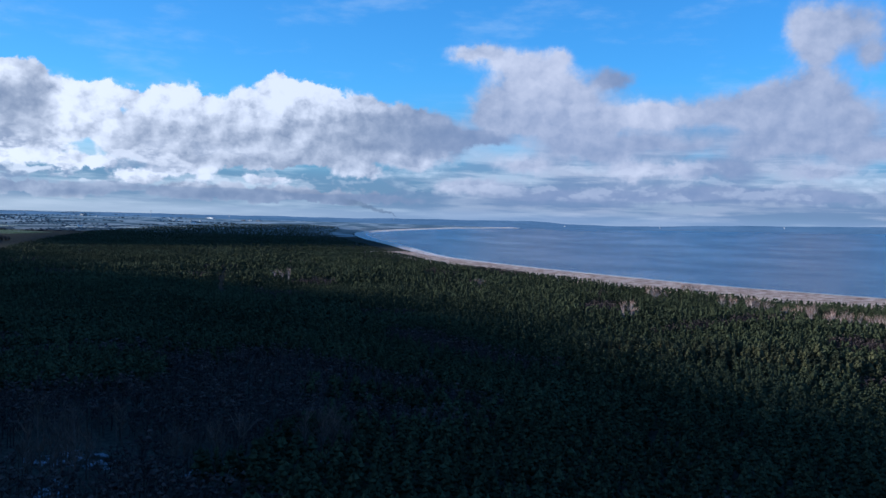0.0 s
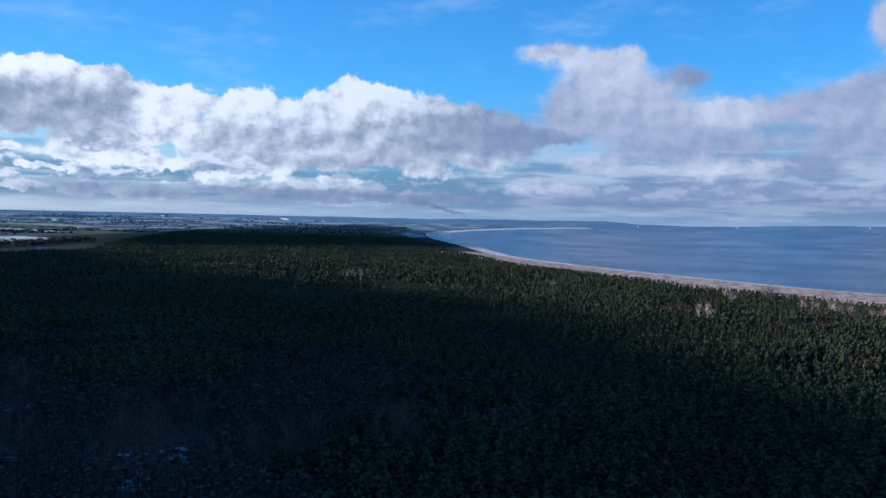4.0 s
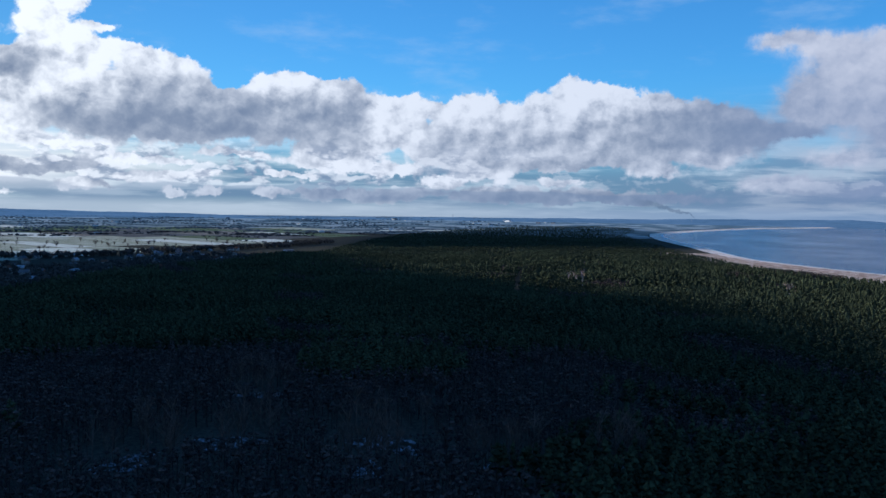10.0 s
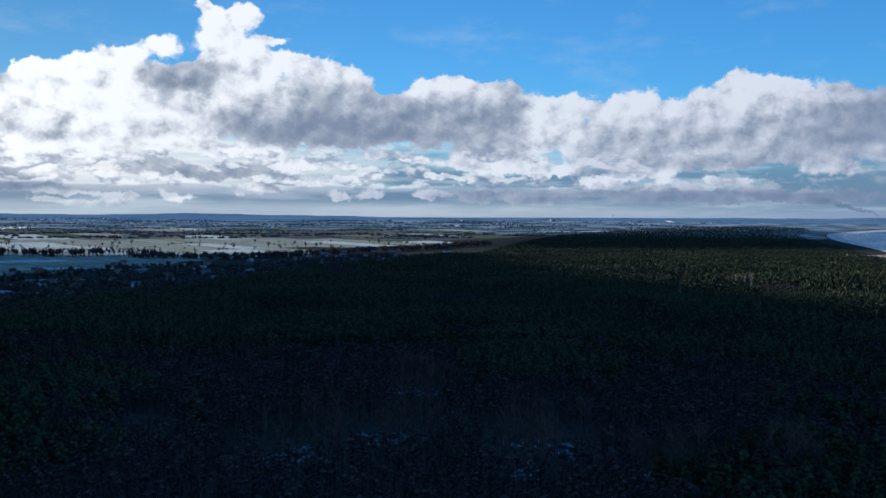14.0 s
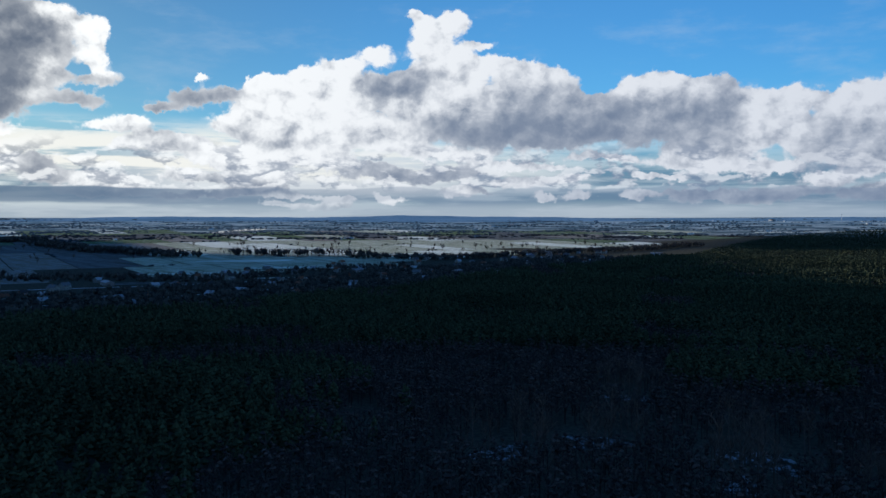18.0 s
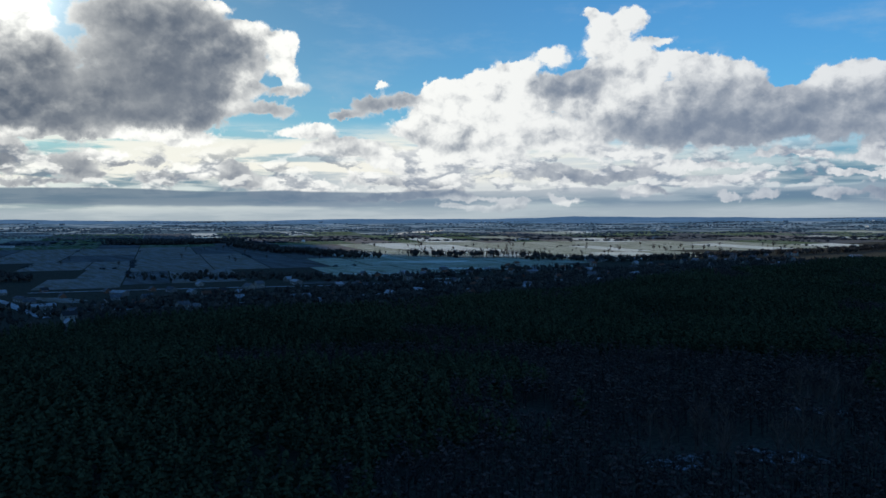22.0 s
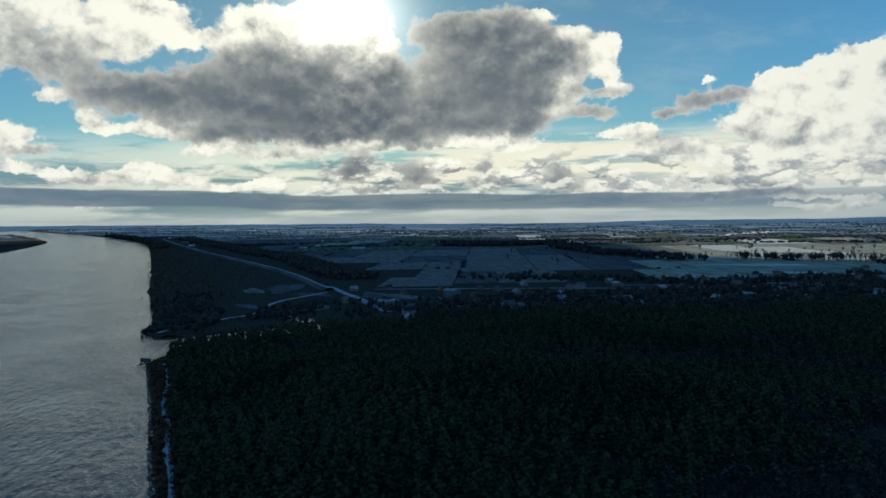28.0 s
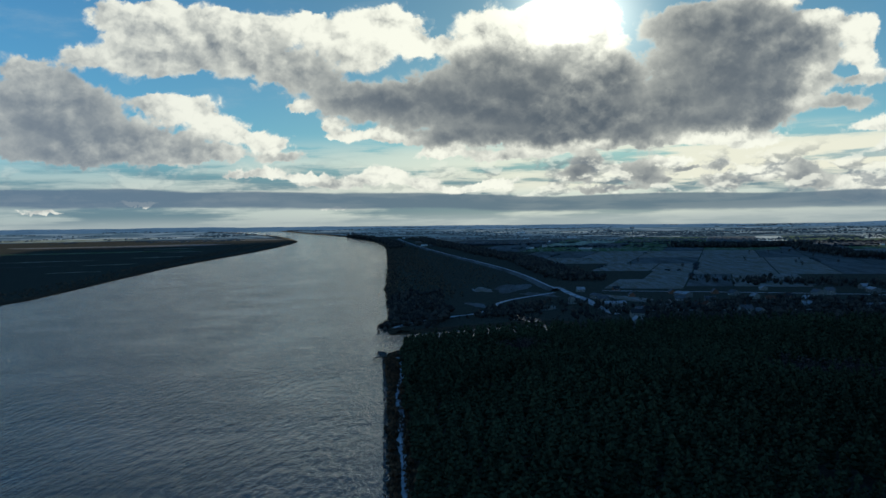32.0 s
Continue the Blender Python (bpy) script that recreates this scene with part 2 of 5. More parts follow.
     (109.1, 13.75, 1.19, 0.53, 0.90), (106.9, 13.12, 1.77, 0.78, 0.80), (103.9, 13.37, 1.62, 0.79, 0.92), (102.7, 12.77, 1.44, 0.94, 0.80), (99.4, 13.59, 2.00, 0.94, 1.00), (97.4, 13.76, 1.62, 0.87, 1.00), (96.6, 12.48, 1.78, 0.95, 0.98)],
    [(95.1, 12.02, 1.47, 0.66, 1.00), (99.8, 11.69, 1.84, 0.95, 0.62), (91.7, 12.45, 1.62, 0.55, 0.85), (89.7, 12.61, 1.77, 0.62, 0.95), (88.5, 11.61, 1.00, 0.51, 0.85), (104.1, 8.05, 0.83, 0.37, 0.90), (101.8, 6.92, 0.84, 0.34, 0.95),
     (98.3, 6.06, 2.24, 0.38, 0.92), (94.5, 4.84, 2.25, 0.31, 0.92), (90.6, 4.56, 1.78, 0.31, 0.60), (87.6, 4.86, 1.84, 0.31, 0.75), (101.4, 6.31, 1.07, 0.27, 0.85)],
    [(120.7, 9.97, 1.43, 0.67, 0.45), (119.1, 9.04, 1.47, 1.10, 0.20), (121.1, 8.26, 1.80, 0.95, 0.22), (117.6, 7.72, 2.23, 1.26, 0.16), (120.5, 6.24, 2.51, 1.10, 0.12), (116.0, 5.64, 3.02, 1.14, 0.12), (118.6, 4.82, 3.88, 0.63, 0.12),
     (112.5, 5.33, 2.74, 0.95, 0.35), (112.8, 7.72, 1.33, 0.79, 0.75), (111.0, 7.97, 1.50, 0.94, 0.92), (109.6, 6.90, 1.37, 0.81, 0.95), (107.5, 5.99, 1.55, 0.63, 0.95), (105.6, 5.58, 1.05, 0.45, 0.90), (117.3, 5.34, 1.19, 0.42, 0.50),
     (113.5, 8.20, 1.59, 0.57, 0.50), (110.8, 4.90, 3.22, 0.44, 0.35), (105.3, 4.82, 1.24, 0.26, 0.30)],
    [(106.1, 3.84, 1.42, 0.42, 0.90), (103.8, 3.44, 1.44, 0.34, 0.85), (100.8, 3.02, 1.65, 0.42, 0.80), (98.1, 3.56, 1.67, 0.46, 0.90), (96.1, 2.94, 1.48, 0.35, 0.75), (93.0, 2.49, 3.03, 0.27, 0.85), (90.7, 2.83, 1.47, 0.27, 0.85),
     (108.3, 3.48, 1.39, 0.26, 0.60), (102.3, 2.85, 1.83, 0.23, 0.35), (114.7, 1.71, 1.23, 0.15, 0.85), (101.6, 1.10, 0.77, 0.12, 1.00), (120.0, 1.24, 1.46, 0.14, 0.70)],
    [(85.5, 13.39, 2.07, 1.61, 1.00), (88.4, 13.71, 2.10, 1.08, 1.00), (83.6, 12.56, 1.19, 1.51, 1.00), (91.6, 13.47, 1.54, 0.80, 1.00), (47.5, 8.22, 1.95, 1.08, 0.22), (45.9, 7.06, 1.52, 0.73, 0.85), (44.5, 6.64, 2.01, 0.66, 0.35), (50.9, 6.18, 2.05, 0.89, 0.95), (56.2, 3.64, 2.54, 0.49, 0.90), (50.3, 5.27, 2.28, 0.95, 0.70), (1.5, 4.69, 2.33, 0.69, 0.15), (-4.2, 6.77, 2.31, 0.68, 0.45)],
    [(82.8, 9.61, 1.67, 1.32, 0.12), (84.4, 10.61, 1.88, 1.10, 0.30), (58.3, 3.89, 1.84, 0.61, 0.95), (57.1, 2.39, 2.19, 0.35, 0.90), (52.6, 3.42, 2.01, 0.36, 0.90), (55.2, 0.50, 2.59, 0.21, 0.80)],
    [(128.0, 8.0, 5.0, 3.0, 0.30), (-36.0, 8.0, 6.0, 3.5, 0.40), (-50.0, 11.0, 9.0, 4.0, 0.40), (-80.0, 16.0, 14.0, 6.0, 0.45), (-120.0, 12.0, 14.0, 5.0, 0.45), (150.0, 14.0, 12.0, 5.0, 0.40)],
]
SUNP = (SUN_AZ, SUN_EL, 0.0)
soft_side = S.step(AZ, 10.0, -8.0)     # softer, rainier cloud over the bay


def billows(p):
    """Heaped, cauliflower-like relief of a cloud's face."""
    curl = S.v("MULTIPLY_ADD", S.v("SUBTRACT", S.fbm(p, 0.9, 3.0, 0.55, colour=True), (0.5, 0.5, 0.5)), (0.9, 0.9, 0.0), p)
    puff = S.node("ShaderNodeTexVoronoi")
    puff.voronoi_dimensions, puff.feature = "2D", "SMOOTH_F1"
    S.put(puff.inputs["Vector"], S.v("MULTIPLY", curl, (0.8, 1.0, 1.0)))
    puff.inputs["Scale"].default_value = 0.62
    puff.inputs["Detail"].default_value = 3.0
    puff.inputs["Roughness"].default_value = 0.55
    puff.inputs["Smoothness"].default_value = 0.35
    return S.m("ADD", S.m("MULTIPLY", S.m("SUBTRACT", 0.42, puff.outputs["Distance"]), 0.9), S.m("MULTIPLY", S.m("SUBTRACT", S.fbm(p, 0.4, 6.0, 0.48), 0.5), 0.8))


# each puff adds to the cloud's depth; the nearest puffs give its light
fray_ = S.v("SUBTRACT", S.fbm(P, 0.32, 5.0, 0.56, colour=True), (0.5, 0.5, 0.5))
fine_ = S.v("SUBTRACT", S.fbm(P, 1.5, 4.0, 0.6, colour=True), (0.5, 0.5, 0.5))
q0 = S.v("MULTIPLY_ADD", fine_, (0.75, 0.6, 0.0), S.v("MULTIPLY_ADD", fray_, (1.8, 1.15, 0.0), P))
puff_tree = bpy.data.node_groups.new("cloud_puff", "ShaderNodeTree")
for name_ in ("way", "scale", "shift", "light", "sum"):
    puff_tree.interface.new_socket(name_, in_out="INPUT", socket_type="NodeSocketVector")
puff_tree.interface.new_socket("sum", in_out="OUTPUT", socket_type="NodeSocketVector")
G = Net(puff_tree)
gin, gout = G.node("NodeGroupInput"), G.node("NodeGroupOutput")
q = G.v("MULTIPLY_ADD", gin.outputs[0], gin.outputs[1], gin.outputs[2])
near_ = G.v("DOT_PRODUCT", q, q)
near_ = G.m("POWER", 0.22, near_)
scaled = G.node("ShaderNodeVectorMath", operation="SCALE")
G.put(scaled.inputs[0], gin.outputs[3])
G.put(scaled.inputs[3], near_)
G.put(gout.inputs[0], G.v("ADD", gin.outputs[4], scaled.outputs[0]))
heap = None
for bank in BANKS:
    for a, e, w, h, tone_ in bank:
        n_ = S.node("ShaderNodeGroup")
        n_.node_tree = puff_tree
        S.put(n_.inputs[0], q0)
        n_.inputs[1].default_value, n_.inputs[2].default_value, n_.inputs[3].default_value = (1 / (1.24 * w), 1 / (1.20 * h), 0), (-a / (1.24 * w), -e / (1.20 * h), 0), (tone_, 1.0, 0.0)
        if heap is not None:
            S.put(n_.inputs[4], heap)
        heap = n_.outputs[0]
parts_ = S.node("ShaderNodeSeparateXYZ")
S.put(parts_.inputs[0], heap)
D0 = parts_.outputs[1]
lit_of = S.m("DIVIDE", parts_.outputs[0], S.m("MAXIMUM", D0, 0.0001))

toward = S.v("NORMALIZE", S.v("SUBTRACT", SUNP, P))
lean = S.v("NORMALIZE", S.v("ADD", toward, (0.0, 0.9, 0.0)))
calm = S.m("SUBTRACT", 1.0, S.m("MULTIPLY", soft_side, 0.55))
B0 = billows(P)
B1 = billows(S.v("MULTIPLY_ADD", lean, (0.75, 0.75, 0), P))
D = S.m("ADD", D0, S.m("MULTIPLY", S.m("MULTIPLY", B0, S.m("MINIMUM", S.m("MULTIPLY", D0, 1.5), 0.5)), calm))
gap = S.v("LENGTH", S.v("MULTIPLY", S.v("SUBTRACT", P, SUNP), (1.0, 1.2, 0.0)))
near_sun = S.m("POWER", 2.71828, S.m("MULTIPLY", S.m("MULTIPLY", gap, gap), -1 / (2 * 19.0 ** 2)))
wide_sun = S.m("POWER", 2.71828, S.m("MULTIPLY", S.m("MULTIPLY", gap, gap), -1 / (2 * 36.0 ** 2)))
glare = S.m("POWER", 2.71828, S.m("MULTIPLY", S.m("MULTIPLY", gap, gap), -1 / (2 * 2.4 ** 2)))

cover = S.step(D, 0.09, S.m("ADD", 0.40, S.m("MULTIPLY", soft_side, 0.5)))
thick = S.m("MAXIMUM", S.m("SUBTRACT", D, 0.18), 0.0)
# lit where a puff or a billow faces the sun; thin rims let light through; thick hearts are grey
relief_ = S.m("MULTIPLY", S.m("SUBTRACT", B0, B1), S.m("MULTIPLY", calm, S.m("ADD", 0.16, S.m("MULTIPLY", lit_of, 0.60))))
shine = S.step(S.m("ADD", lit_of, relief_), -0.10, 1.05)
rim = S.m("MULTIPLY", S.m("POWER", 2.71828, S.m("MULTIPLY", thick, -3.2)), S.m("MULTIPLY", wide_sun, 0.62))
shine = S.m("ADD", shine, S.m("MULTIPLY", rim, S.m("SUBTRACT", 1.0, shine)))
heart = S.mix(near_sun, (0.215, 0.278, 0.400), (0.116, 0.150, 0.212))
bright = S.mix(wide_sun, (0.76, 0.80, 0.90), (1.34, 1.33, 1.30))
cloud = S.mix(shine, heart, bright)
# half-lit rain cloud over the bay
cloud = S.mix(S.m("MULTIPLY", soft_side, 0.86), cloud, S.mix(shine, (0.190, 0.275, 0.455), (0.64, 0.66, 0.77)))

# clear sky
sky = S.node("ShaderNodeTexSky")
sky.sky_type = "NISHITA"
sky.sun_disc = False
sky.sun_elevation, sky.sun_rotation = radians(SUN_EL), radians(-SUN_AZ)
sky.air_density, sky.dust_density, sky.ozone_density = 1.0, 0.3, 4.0
clear = S.mix(1.0, sky.outputs[0], (0.086, 0.178, 0.235), "MULTIPLY")
clear = S.mix(S.m("MULTIPLY", wide_sun, 0.85), clear, S.mix(1.0, clear, (0.30, 0.20, 0.165), "MULTIPLY"))
veil = S.m("MULTIPLY", S.step(S.fbm(S.v("MULTIPLY", P, (0.3, 1.0, 0)), 0.4, 6.0, 0.6), 0.5, 0.85), 0.3)
clear = S.mix(veil, clear, (0.55, 0.70, 0.88))

# low streaks of layer cloud towards the horizon
streak = S.fbm(S.v("MULTIPLY", P, (0.10, 1.0, 0)), 1.0, 6.0, 0.58)
low = S.step(EL, 6.0, 2.0)
streak_col = S.mix(S.step(streak, 0.40, 0.64), (0.16, 0.25, 0.40), (0.50, 0.58, 0.70))
streak_col = S.mix(S.m("MULTIPLY", near_sun, S.step(streak, 0.42, 0.60)), streak_col, (0.55, 0.49, 0.38), "ADD")
clear = S.mix(S.m("MULTIPLY", low, 0.85), clear, streak_col)
# a sheet of pale cloud glows under the sun, and grey cloud fills the air over the bay
belt_ = S.m("MULTIPLY", S.step(EL, 6.4, 4.6), S.step(EL, 1.8, 2.6))
across = S.m("MULTIPLY", S.m("SUBTRACT", AZ, 72.0), 1 / 25.0)
belt_ = S.m("MULTIPLY", belt_, S.m("POWER", 2.71828, S.m("MULTIPLY", S.m("MULTIPLY", across, across), -0.7)))
belt_ = S.m("MULTIPLY", belt_, S.step(streak, 0.36, 0.52))
west_ = S.m("MULTIPLY", S.m("MULTIPLY", S.step(EL, 6.5, 3.5), S.step(EL, 0.6, 1.6)), S.m("MULTIPLY", S.step(AZ, 34.0, 50.0), S.step(AZ, 74.0, 60.0)))
clear = S.mix(S.m("MULTIPLY", west_, 0.8), clear, (0.98, 1.0, 1.02))
clear = S.mix(S.m("MULTIPLY", belt_, 0.95), clear, (1.18, 1.15, 1.06))
bay_fill = S.m("MULTIPLY", S.m("MULTIPLY", S.step(AZ, 8.0, -8.0), S.step(EL, 9.5, 5.0)), S.step(S.fbm(S.v("MULTIPLY", P, (0.16, 0.45, 0)), 1.0, 5.0, 0.5), 0.3, 0.6, 0.45, 0.9))
clear = S.mix(bay_fill, clear, S.mix(S.step(streak, 0.42, 0.62), (0.21, 0.30, 0.46), (0.47, 0.52, 0.64)))
sky_col = S.mix(cover, clear, cloud)
# small broken cumulus between the banks and the horizon
def small_cumulus(p):
    return S.fbm(S.v("MULTIPLY", p, (0.36, 0.74, 0)), 1.0, 6.0, 0.54)


c0 = small_cumulus(S.v("ADD", P, (40.0, 7.0, 0)))
c1 = small_cumulus(S.v("ADD", P, (40.0, 7.42, 0)))
heaped = S.m("MULTIPLY", S.step(c0, 0.485, 0.56), S.m("MULTIPLY", S.step(EL, 5.2, 3.4), S.step(EL, 1.2, 1.9)))
heaped = S.m("MULTIPLY", heaped, S.m("ADD", 0.22, S.m("MULTIPLY", S.m("MULTIPLY", S.step(AZ, 5.0, 30.0), S.step(AZ, 100.0, 82.0)), 0.48)))
top_lit = S.step(S.m("SUBTRACT", c0, c1), -0.06, 0.12)
sky_col = S.mix(heaped, sky_col, S.mix(top_lit, S.mix(near_sun, (0.26, 0.33, 0.47), (0.22, 0.27, 0.35)), bright))
# a long flat bar of grey cloud, and pale air under it
wave_ = S.m("MULTIPLY", S.m("SUBTRACT", S.fbm(S.v("MULTIPLY", P, (0.12, 0.5, 0)), 1.0, 4.0, 0.5), 0.5), 1.6)
EL_W = S.m("ADD", S.m("SUBTRACT", EL, S.step(AZ, 70.0, 122.0, -0.42, 0.55)), S.m("MULTIPLY", wave_, S.step(AZ, 40.0, 66.0, 1.0, 0.35)))
bar = S.m("MULTIPLY", S.step(EL_W, 2.1, 1.95), S.step(EL_W, 0.85, 1.1))
bar_col = S.mix(near_sun, (0.17, 0.26, 0.42), (0.165, 0.245, 0.325))
sky_col = S.mix(S.m("MULTIPLY", bar, S.m("ADD", 0.40, S.m("MULTIPLY", S.step(AZ, 52.0, 68.0), 0.48))), sky_col, bar_col)
haze = S.step(EL, 1.0, 0.1)
sky_col = S.mix(S.m("MULTIPLY", haze, 0.75), sky_col, S.mix(S.step(AZ, -6.0, 34.0), (0.26, 0.37, 0.55), (0.55, 0.63, 0.72)))
# smoke of the works on the horizon drifts off to the left
run = S.m("MULTIPLY", S.m("SUBTRACT", AZ, 3.2), 1 / 4.6)
rise = S.m("ADD", 0.02, S.m("MULTIPLY", S.m("POWER", S.m("MAXIMUM", run, 0.0), 0.75), 1.15))
spread_ = S.m("ADD", 0.05, S.m("MULTIPLY", run, 0.34))
miss = S.m("DIVIDE", S.m("ABSOLUTE", S.m("SUBTRACT", S.m("ADD", EL, S.m("MULTIPLY", S.m("SUBTRACT", S.fbm(P, 1.6, 4.0, 0.55), 0.5), 0.5)), rise)), S.m("MAXIMUM", spread_, 0.02))
smoke = S.m("MULTIPLY", S.m("MULTIPLY", S.step(miss, 1.0, 0.3), S.step(run, 0.0, 0.04)), S.step(run, 1.0, 0.5))
sky_col = S.mix(S.m("MULTIPLY", smoke, 0.6), sky_col, (0.13, 0.19, 0.29))
sky_col = S.mix(S.m("MULTIPLY", S.m("MULTIPLY", glare, S.m("SUBTRACT", 1.0, S.m("MULTIPLY", S.step(D, 0.5, 1.3), 0.75))), 1.6), sky_col, (1.0, 0.98, 0.94), "ADD")
sky_col = S.mix(S.step(EL, -0.3, -1.5), sky_col, (0.03, 0.04, 0.05))
bg = S.node("ShaderNodeBackground")
S.put(bg.inputs[0], sky_col)
bg.inputs[1].default_value = 0.7
out = S.node("ShaderNodeOutputWorld")
W.links.new(bg.outputs[0], out.inputs[0])

# ---- materials ----


def material(name):
    mat = bpy.data.materials.new(name)
    mat.use_nodes = True
    net = Net(mat.node_tree)
    return mat, net, mat.node_tree.nodes["Principled BSDF"]


def simple(name, c1, c2, scale=1.0, rough=0.9, bump=0.3, metal=0.0, lo=0.35, hi=0.65, island=0.0, thing=0.0, spec=0.02, stand=0.0):
    """Two colours mixed by a noise of two scales, in metres, with a fine relief."""
    mat, n, b = material(name)
    pos = n.node("ShaderNodeNewGeometry").outputs["Position"]
    big = n.fbm(pos, scale, 4.0, 0.6, "3D")
    small = n.fbm(pos, scale * 9, 4.0, 0.6, "3D")
    f = n.m("ADD", n.m("MULTIPLY", big, 0.65), n.m("MULTIPLY", small, 0.35))
    if stand:
        f = n.m("ADD", f, n.m("MULTIPLY", n.m("SUBTRACT", n.fbm(pos, 0.007, 3.0, 0.5, "3D"), 0.5), stand))
    if island:
        f = n.m("ADD", f, n.m("MULTIPLY", n.m("SUBTRACT", n.node("ShaderNodeNewGeometry").outputs["Random Per Island"], 0.5), island))
    if thing:
        f = n.m("ADD", f, n.m("MULTIPLY", n.m("SUBTRACT", n.node("ShaderNodeObjectInfo").outputs["Random"], 0.5), thing))
    n.put(b.inputs["Base Color"], n.mix(n.step(f, lo, hi), c1, c2))
    b.inputs["Roughness"].default_value = rough
    b.inputs["Metallic"].default_value = metal
    b.inputs["Specular IOR Level"].default_value = spec
    if bump:
        k = n.node("ShaderNodeBump")
        k.inputs["Strength"].default_value = bump
        k.inputs["Distance"].default_value = 0.3 / scale
        n.put(k.inputs["Height"], small)
        n.put(b.inputs["Normal"], k.outputs[0])
    return mat


def snowy(name, soil1, soil2, snow=(0.46, 0.49, 0.54), share=0.5, scale=0.02, stretch=(1, 1, 1), edge=0.14):
    """Soil or grass under thin, broken snow."""
    mat, n, b = material(name)
    pos = n.node("ShaderNodeNewGeometry").outputs["Position"]
    sp = n.v("MULTIPLY", pos, stretch)
    big = n.fbm(sp, scale, 6.0, 0.62, "3D")
    tiny = n.fbm(pos, scale * 14, 5.0, 0.65, "3D")
    soil = n.mix(n.step(tiny, 0.35, 0.65), soil1, soil2)
    f = n.m("ADD", n.m("MULTIPLY", big, 0.7), n.m("MULTIPLY", tiny, 0.3))
    cut = 0.72 - 0.44 * share
    white = n.mix(n.step(tiny, 0.3, 0.7), tuple(0.86 * q for q in snow), snow)
    n.put(b.inputs["Base Color"], n.mix(n.step(f, cut - edge, cut + edge), soil, white))
    b.inputs["Roughness"].default_value = 0.9
    b.inputs["Specular IOR Level"].default_value = 0.0
    k = n.node("ShaderNodeBump")
    k.inputs["Strength"].default_value = 0.4
    k.inputs["Distance"].default_value = 0.5
    n.put(k.inputs["Height"], tiny)
    n.put(b.inputs["Normal"], k.outputs[0])
    return mat


def water_mat(name, deep, wave, scale, rough, stretch, broad=0.004):
    mat, n, b = material(name)
    pos = n.node("ShaderNodeNewGeometry").outputs["Position"]
    w1 = n.fbm(n.v("MULTIPLY", pos, stretch), scale, 4.0, 0.6, "2D")
    w2 = n.fbm(pos, broad, 4.0, 0.55, "2D")
    b.inputs["Base Color"].default_value = (*deep, 1)
    b.inputs["IOR"].default_value = 1.33
    b.inputs["Specular IOR Level"].default_value = 0.5
    n.put(b.inputs["Roughness"], n.step(w2, 0.3, 0.7, rough * 0.88, rough * 1.12))
    k = n.node("ShaderNodeBump")
    k.inputs["Strength"].default_value = 1.0
    k.inputs["Distance"].default_value = wave
    w3 = n.fbm(n.v("MULTIPLY", pos, stretch), scale * 0.22, 3.0, 0.6, "2D")
    n.put(k.inputs["Height"], n.m("ADD", n.m("MULTIPLY", w1, n.step(w2, 0.3, 0.7, 0.6, 1.25)), n.m("MULTIPLY", w3, 0.5)))
    n.put(b.inputs["Normal"], k.outputs[0])
    return mat


M_GROUND = snowy("winter_ground", (0.042, 0.043, 0.036), (0.080, 0.075, 0.060), (0.30, 0.33, 0.38), share=0.08, scale=0.03, edge=0.05)
M_SEA = water_mat("sea_water", (0.016, 0.050, 0.105), 0.9, 0.16, 0.22, (1.0, 1.6, 1.0))
M_RIVER = water_mat("river_water", (0.018, 0.026, 0.032), 1.35, 0.13, 0.13, (0.6, 1.9, 1.0), 0.012)
M_SAND = simple("beach_sand", (0.62, 0.46, 0.37), (0.93, 0.84, 0.77), 0.06, 0.95)
M_DUNE = simple("dune_grass", (0.24, 0.135, 0.095), (0.70, 0.55, 0.45), 0.07, 0.95)
M_BANK = simple("bank_reed", (0.026, 0.020, 0.015), (0.075, 0.054, 0.036), 0.12, 0.95)
M_FOAM = simple("sea_foam", (0.55, 0.62, 0.68), (0.85, 0.88, 0.90), 0.08, 0.8)
M_PINE = simple("pine_needles", (0.019, 0.025, 0.014), (0.054, 0.065, 0.035), 0.035, 0.9, 0.0, island=0.45, lo=0.2, hi=0.8, spec=0.05, stand=0.7)
M_PINE_T = simple("pine_needles_near", (0.016, 0.021, 0.013), (0.072, 0.075, 0.038), 0.5, 0.9, 0.3, thing=0.6, lo=0.2, hi=0.8, spec=0.08)
M_BARK = simple("pine_bark", (0.10, 0.055, 0.035), (0.20, 0.11, 0.07), 1.5, 0.95)
M_TWIG = simple("bare_twigs", (0.055, 0.042, 0.038), (0.12, 0.09, 0.078), 0.1, 0.9, 0.0, island=0.5)
M_BIRCH = simple("birch_bark", (0.34, 0.28, 0.25), (0.58, 0.50, 0.47), 1.2, 0.8)
M_BIRCH_TWIG = simple("birch_twigs", (0.17, 0.105, 0.09), (0.30, 0.20, 0.175), 0.6, 0.9, 0.0, island=0.5)
# bluish base and emission stand in for the haze before the hills
M_HAZE_HILL = simple("hills_painted_haze", (0.05, 0.085, 0.13), (0.10, 0.15, 0.21), 0.004, 1.0, 0.0, spec=0.0)
M_HAZE_HILL.node_tree.nodes["Principled BSDF"].inputs["Emission Color"].default_value = (0.055, 0.12, 0.22, 1)
M_HAZE_HILL.node_tree.nodes["Principled BSDF"].inputs["Emission Strength"].default_value = 0.52
M_CLOUD, _n, _b = material("cloud_vapour")
_tr = _n.node("ShaderNodeBsdfTranslucent")
_tr.inputs[0].default_value = (0.85, 0.86, 0.9, 1)
_n.put(M_CLOUD.node_tree.nodes["Material Output"].inputs[0], _tr.outputs[0])

